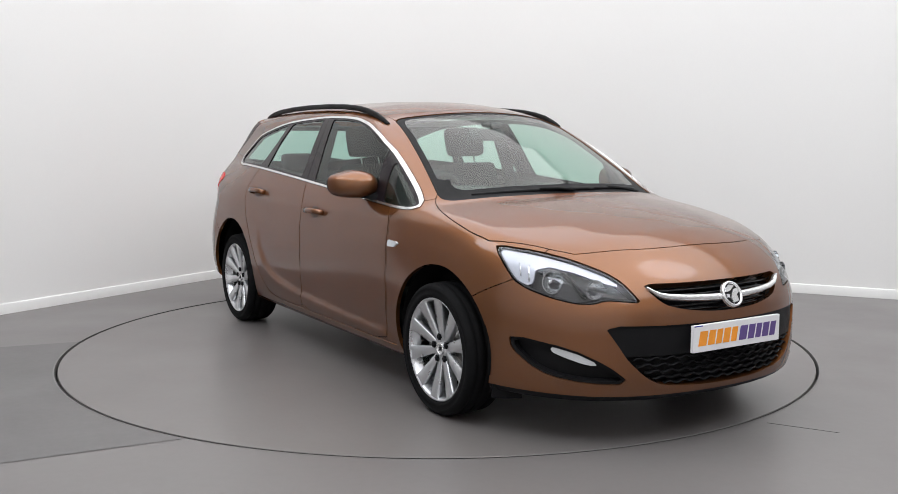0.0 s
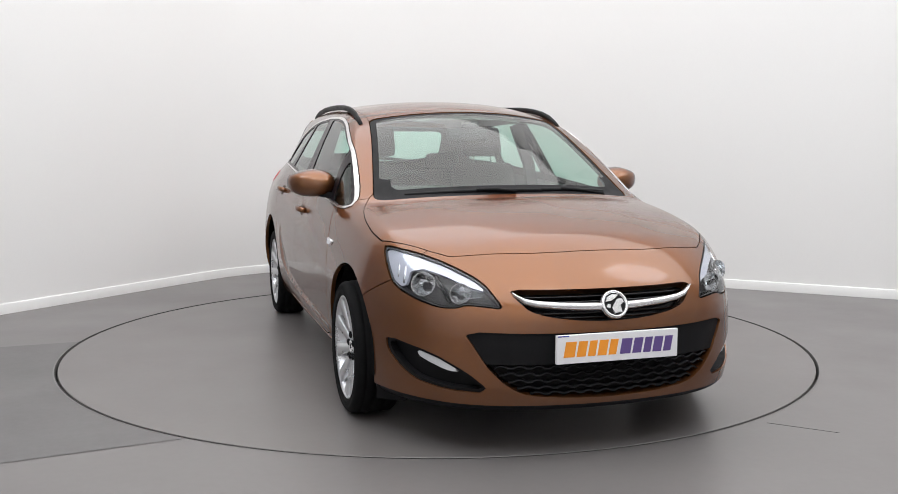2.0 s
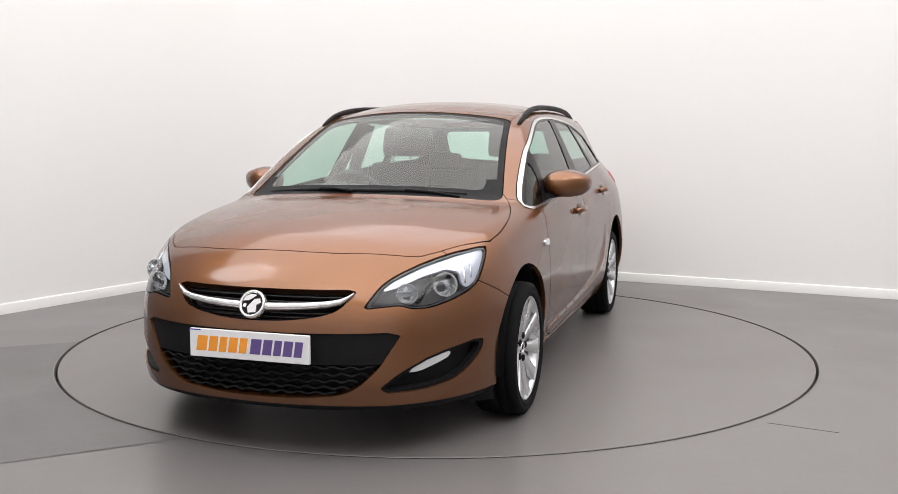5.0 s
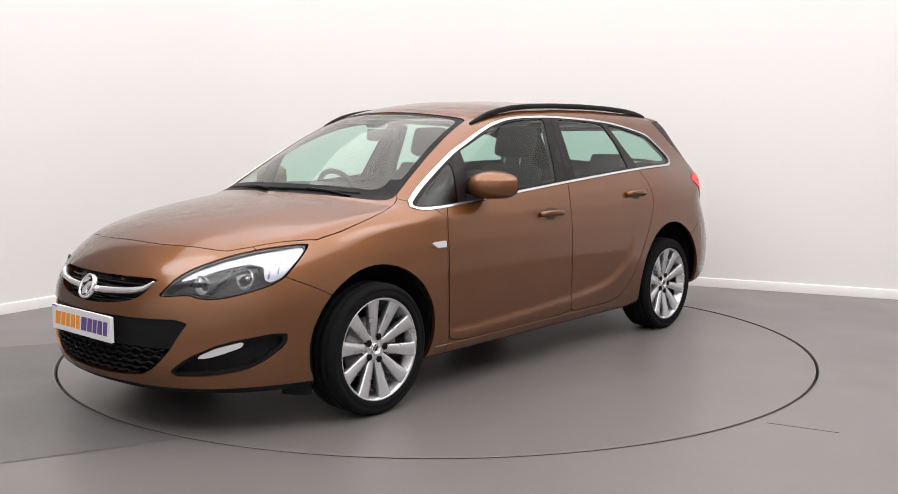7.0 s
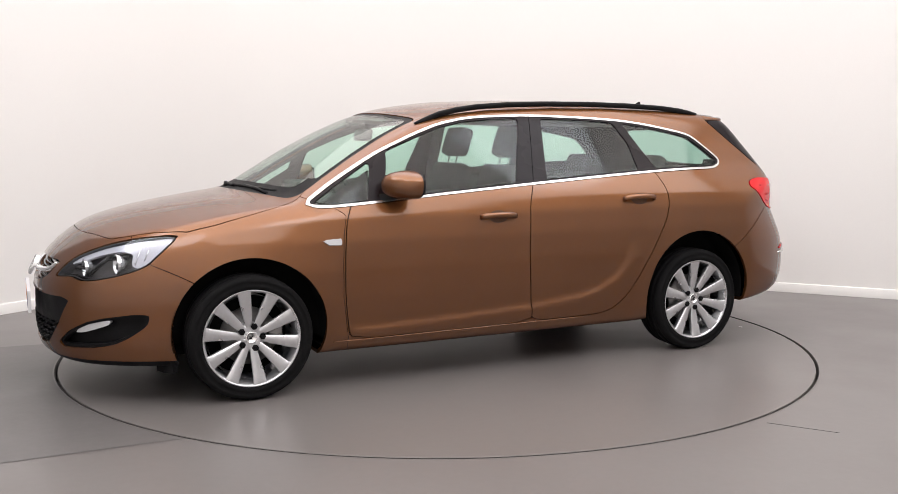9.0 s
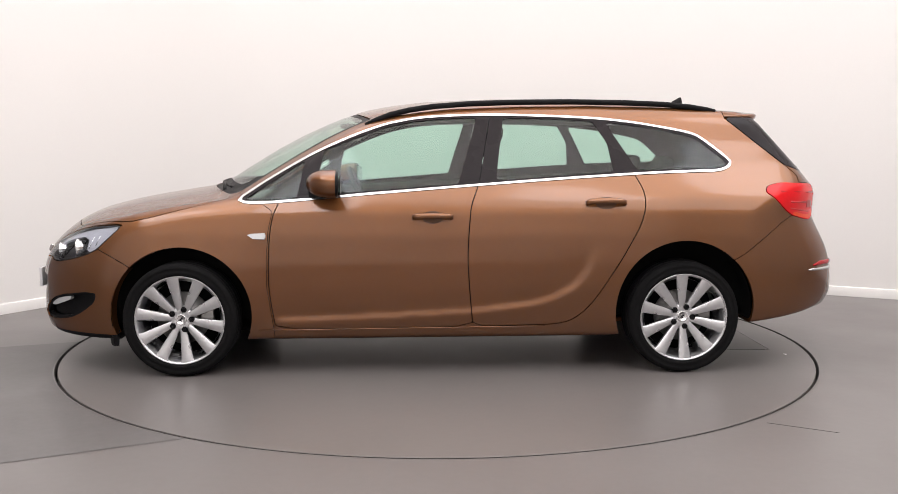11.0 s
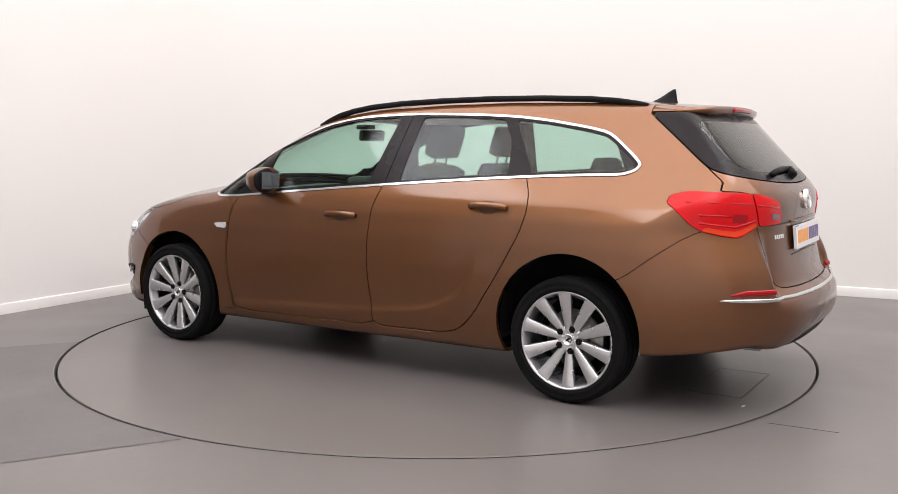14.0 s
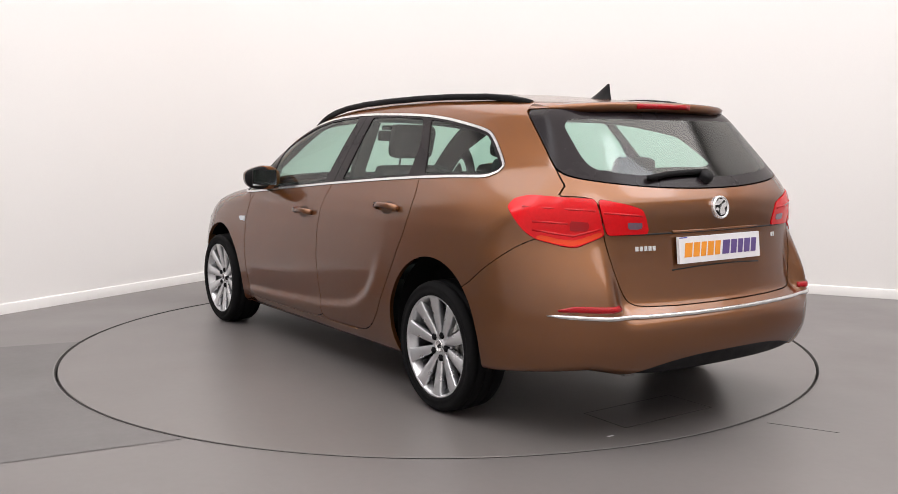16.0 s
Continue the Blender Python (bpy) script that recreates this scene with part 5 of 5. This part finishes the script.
# wipers
def wiper(a, b, pivot, n=14):
    bm = bmesh.new()
    pts = []
    for i in range(n + 1):
        f = i / n
        y = a[1] + (b[1] - a[1]) * f
        s = a[0] + (b[0] - a[0]) * f
        x = s - 0.42 * y * y
        z = float(TOP(np.array([s]))[0]) - 0.10 * y * y + 0.002
        pts.append((x, y, z))
    sweep(bm, pts, [(-0.007, -0.005), (0.007, -0.005), (0.006, 0.006), (0.0, 0.011), (-0.006, 0.006)])
    w = part("wiper", bm, PLASTIC, car, "black windscreen wiper")
    bm = bmesh.new()
    mid = Vector(pts[n // 2]) + Vector((0, 0, 0.008))
    px = pivot[0] - 0.42 * pivot[1] ** 2
    pz = float(TOP(np.array([pivot[0]]))[0]) - 0.10 * pivot[1] ** 2 + 0.008
    sweep(bm, [(px, pivot[1], pz), tuple((Vector((px, pivot[1], pz)) + mid) / 2 + Vector((0, 0, 0.006))), tuple(mid)], [(-0.009, -0.005), (0.009, -0.005), (0.007, 0.006), (-0.007, 0.006)])
    part("wiper_arm", bm, PLASTIC, w, "black wiper arm")


wiper((1.285, -0.54), (1.300, 0.12), (1.318, -0.02))
wiper((1.300, -0.04), (1.280, 0.52), (1.318, 0.50))
bm = bmesh.new()
pts = [skin_place(180, u, z, 0.014).translation for u, z in ((-0.34, 1.083), (-0.22, 1.098), (-0.10, 1.104), (0.02, 1.106))]
sweep(bm, pts, [(-0.010, -0.012), (0.010, -0.012), (0.012, 0.010), (-0.012, 0.010)])
rw = part("rear_wiper", bm, PLASTIC, car, "black rear wiper")
bm = bmesh.new()
lo = lathe(bm, [(0.034, -0.01), (0.034, 0.018), (0.026, 0.028)], 20, skin_place(180, 0.0, 1.088, 0.0))
bm.faces.new(lo[-1])
part("wiper_hub", bm, PLASTIC, rw, "black rear wiper hub")

# exhaust bracket seen under the rear bumper
bm = bmesh.new()
box(bm, (-2.10, 0.40, 0.270), (-2.02, 0.46, 0.300), 0.004)
box(bm, (-2.09, 0.30, 0.285), (-2.05, 0.36, 0.310), 0.004)
part("exhaust_bracket", bm, STEEL, car, "dull steel bracket under the rear bumper")


# ---- interior ----
def seat(x, y, lean=18):
    root = None
    bm = bmesh.new()
    box(bm, (x - 0.06, y - 0.25, 0.42), (x + 0.46, y + 0.25, 0.58), 0.05)
    root = part("seat", bm, CLOTH, car, "charcoal cloth car seat")
    tilt = Matrix.Translation((x, y, 0.52)) @ Matrix.Rotation(radians(-lean), 4, "Y")
    bm = bmesh.new()
    box(bm, (-0.08, -0.235, 0.0), (0.05, 0.235, 0.62), 0.05)
    for v in bm.verts:
        if v.co.z > 0.4:
            v.co.y *= 0.86
    bm.transform(tilt)
    part("backrest", bm, CLOTH, root, "charcoal cloth backrest")
    bm = bmesh.new()
    box(bm, (-0.045, -0.135, 0.665), (0.05, 0.135, 0.86), 0.042)
    bm.transform(tilt)
    part("headrest", bm, CLOTH, root, "charcoal cloth headrest")
    for s in (1, -1):
        bm = bmesh.new()
        lathe(bm, [(0.006, 0.60), (0.006, 0.70)], 10, tilt @ Matrix.Translation((0, 0.06 * s, 0)))
        part("headrest_post", bm, CHROME, root, "bright headrest post")
    return root


seat(-0.06, 0.36)
seat(-0.06, -0.36)
bm = bmesh.new()
box(bm, (-1.10, -0.64, 0.46), (-0.62, 0.64, 0.60), 0.05)
bench = part("rear_bench", bm, CLOTH, car, "charcoal cloth rear bench")
bm = bmesh.new()
box(bm, (-0.07, -0.62, 0.0), (0.06, 0.62, 0.53), 0.05)
bm.transform(Matrix.Translation((-1.08, 0, 0.54)) @ Matrix.Rotation(radians(-20), 4, "Y"))
part("backrest", bm, CLOTH, bench, "charcoal cloth rear backrest")
for y in (0.40, -0.40):
    bm = bmesh.new()
    box(bm, (-0.04, -0.13, 0.52), (0.04, 0.13, 0.66), 0.035)
    bm.transform(Matrix.Translation((-1.08, y, 0.54)) @ Matrix.Rotation(radians(-20), 4, "Y"))
    part("headrest", bm, CLOTH, bench, "low rear headrest")
bm = bmesh.new()
box(bm, (-2.05, -0.62, 0.80), (-1.30, 0.62, 0.98), 0.03)
part("load_cover", bm, TRIM, car, "dark luggage cover behind the rear bench")
bm = bmesh.new()
sweep(bm, [(0.93, y, 0.93 - 0.10 * y * y) for y in np.linspace(-0.70, 0.70, 15)], [(-0.26, -0.30), (0.30, -0.20), (0.24, 0.0), (0.05, 0.035), (-0.16, 0.03), (-0.27, -0.03)])
dash = part("dashboard", bm, TRIM, car, "dark moulded dashboard")
bm = bmesh.new()
box(bm, (0.66, -0.54, 0.93), (0.86, -0.18, 1.01), 0.03)
part("instrument_hood", bm, TRIM, dash, "dark hood over the instruments")
tilt = Matrix.Translation((0.50, -0.36, 0.905)) @ Matrix.Rotation(radians(-66), 4, "Y")
bm = bmesh.new()
rings = []
for i in range(36):
    a = 2 * math.pi * i / 36
    c = Vector((0.182 * math.cos(a), 0.182 * math.sin(a), 0))
    d = c.normalized()
    rings.append([bm.verts.new(tilt @ (c + d * (0.016 * math.cos(q)) + Vector((0, 0, 0.016 * math.sin(q))))) for q in np.linspace(0, 2 * math.pi, 9)[:-1]])
for i in range(36):
    a, b = rings[i], rings[(i + 1) % 36]
    for k in range(8):
        bm.faces.new((a[k], a[(k + 1) % 8], b[(k + 1) % 8], b[k]))
sw = part("steering_wheel", bm, TRIM, car, "dark steering wheel")
bm = bmesh.new()
box(bm, (-0.06, -0.17, -0.03), (0.02, 0.17, 0.01), 0.012)
box(bm, (-0.16, -0.03, -0.03), (0.0, 0.03, 0.0), 0.01)
bm.transform(tilt)
part("wheel_hub", bm, TRIM, sw, "dark steering wheel hub")
bm = bmesh.new()
box(bm, (-0.018, -0.12, -0.035), (0.018, 0.12, 0.035), 0.016)
bm.transform(Matrix.Translation((0.50, 0, 1.285)) @ Matrix.Rotation(radians(-10), 4, "Y"))
part("rear_view_mirror", bm, HOUSING, car, "grey rear-view mirror behind the windscreen")
bm = bmesh.new()
box(bm, (0.50, -0.04, 1.325), (0.60, 0.04, 1.355), 0.012)
part("sensor_pod", bm, TRIM, car, "small sensor pod on the windscreen")
for s in (1, -1):
    bm = bmesh.new()
    path = [(1.0, 0.70, 0.93), (0.4, 0.765, 0.955), (-0.2, 0.78, 0.985), (-0.8, 0.78, 1.02), (-1.5, 0.72, 1.03)]
    sweep(bm, [(x, s * y, z - 0.18) for x, y, z in path], [(-0.03, -0.06), (0.03, -0.06), (0.03, 0.17), (0.0, 0.19), (-0.03, 0.17)])
    part("door_card", bm, TRIM, car, "dark inner door trim")
    bm = bmesh.new()
    sweep(bm, [(-0.24, s * 0.74, 0.75), (-0.26, s * 0.69, 1.10), (-0.28, s * 0.60, 1.36)], [(-0.02, -0.035), (0.02, -0.035), (0.02, 0.035), (-0.02, 0.035)], up=(0, 1, 0))
    part("inner_pillar", bm, TRIM, car, "dark inner pillar trim", smooth=False)
bm = bmesh.new()
box(bm, (-0.85, -0.70, 0.23), (0.95, 0.70, 0.30), 0.02)
part("cabin_floor", bm, SHELL, car, "dark cabin floor")
bm = bmesh.new()
for lo, hi in (((-1.1, -0.10, 0.165), (1.0, 0.10, 0.23)), ((-1.9, -0.55, 0.275), (-1.45, 0.1, 0.36)), ((0.9, -0.5, 0.17), (1.9, 0.5, 0.24))):
    box(bm, lo, hi, 0.02)
part("underbody", bm, SHELL, car, "dark underside of the car", smooth=False)


# ---- what moves: the turntable and the car on it ----
TURN = [
    (0.0, -58.59), (0.5, -59.87), (1.0, -62.80), (1.5, -67.16), (2.0, -73.20), (2.5, -78.86),
    (3.0, -84.96), (3.5, -90.81), (4.0, -96.85), (4.5, -102.69), (5.0, -108.68), (5.5, -114.60),
    (6.0, -120.47), (6.5, -126.33), (7.0, -132.17), (7.5, -137.95), (8.0, -143.87), (8.5, -149.61),
    (9.0, -155.48), (9.5, -161.16), (10.0, -166.92), (10.5, -172.68), (11.0, -178.44), (11.5, -184.10),
    (12.0, -189.92), (12.5, -195.62), (13.0, -201.49), (13.5, -207.14), (14.0, -212.99), (14.5, -218.69),
    (15.0, -224.56), (15.5, -230.25), (16.0, -236.14),
]


def motions():
    walk(turntable, [(t, pose(0, 0, 0, 0, 0, a)) for t, a in TURN])
    rows = []
    for t, a in TURN:
        c, s = math.cos(radians(a)), math.sin(radians(a))
        rows.append((t, pose(-0.018 * s, 0.018 * c, 0, 0, 0, a)))
    walk(car, rows)


motions()
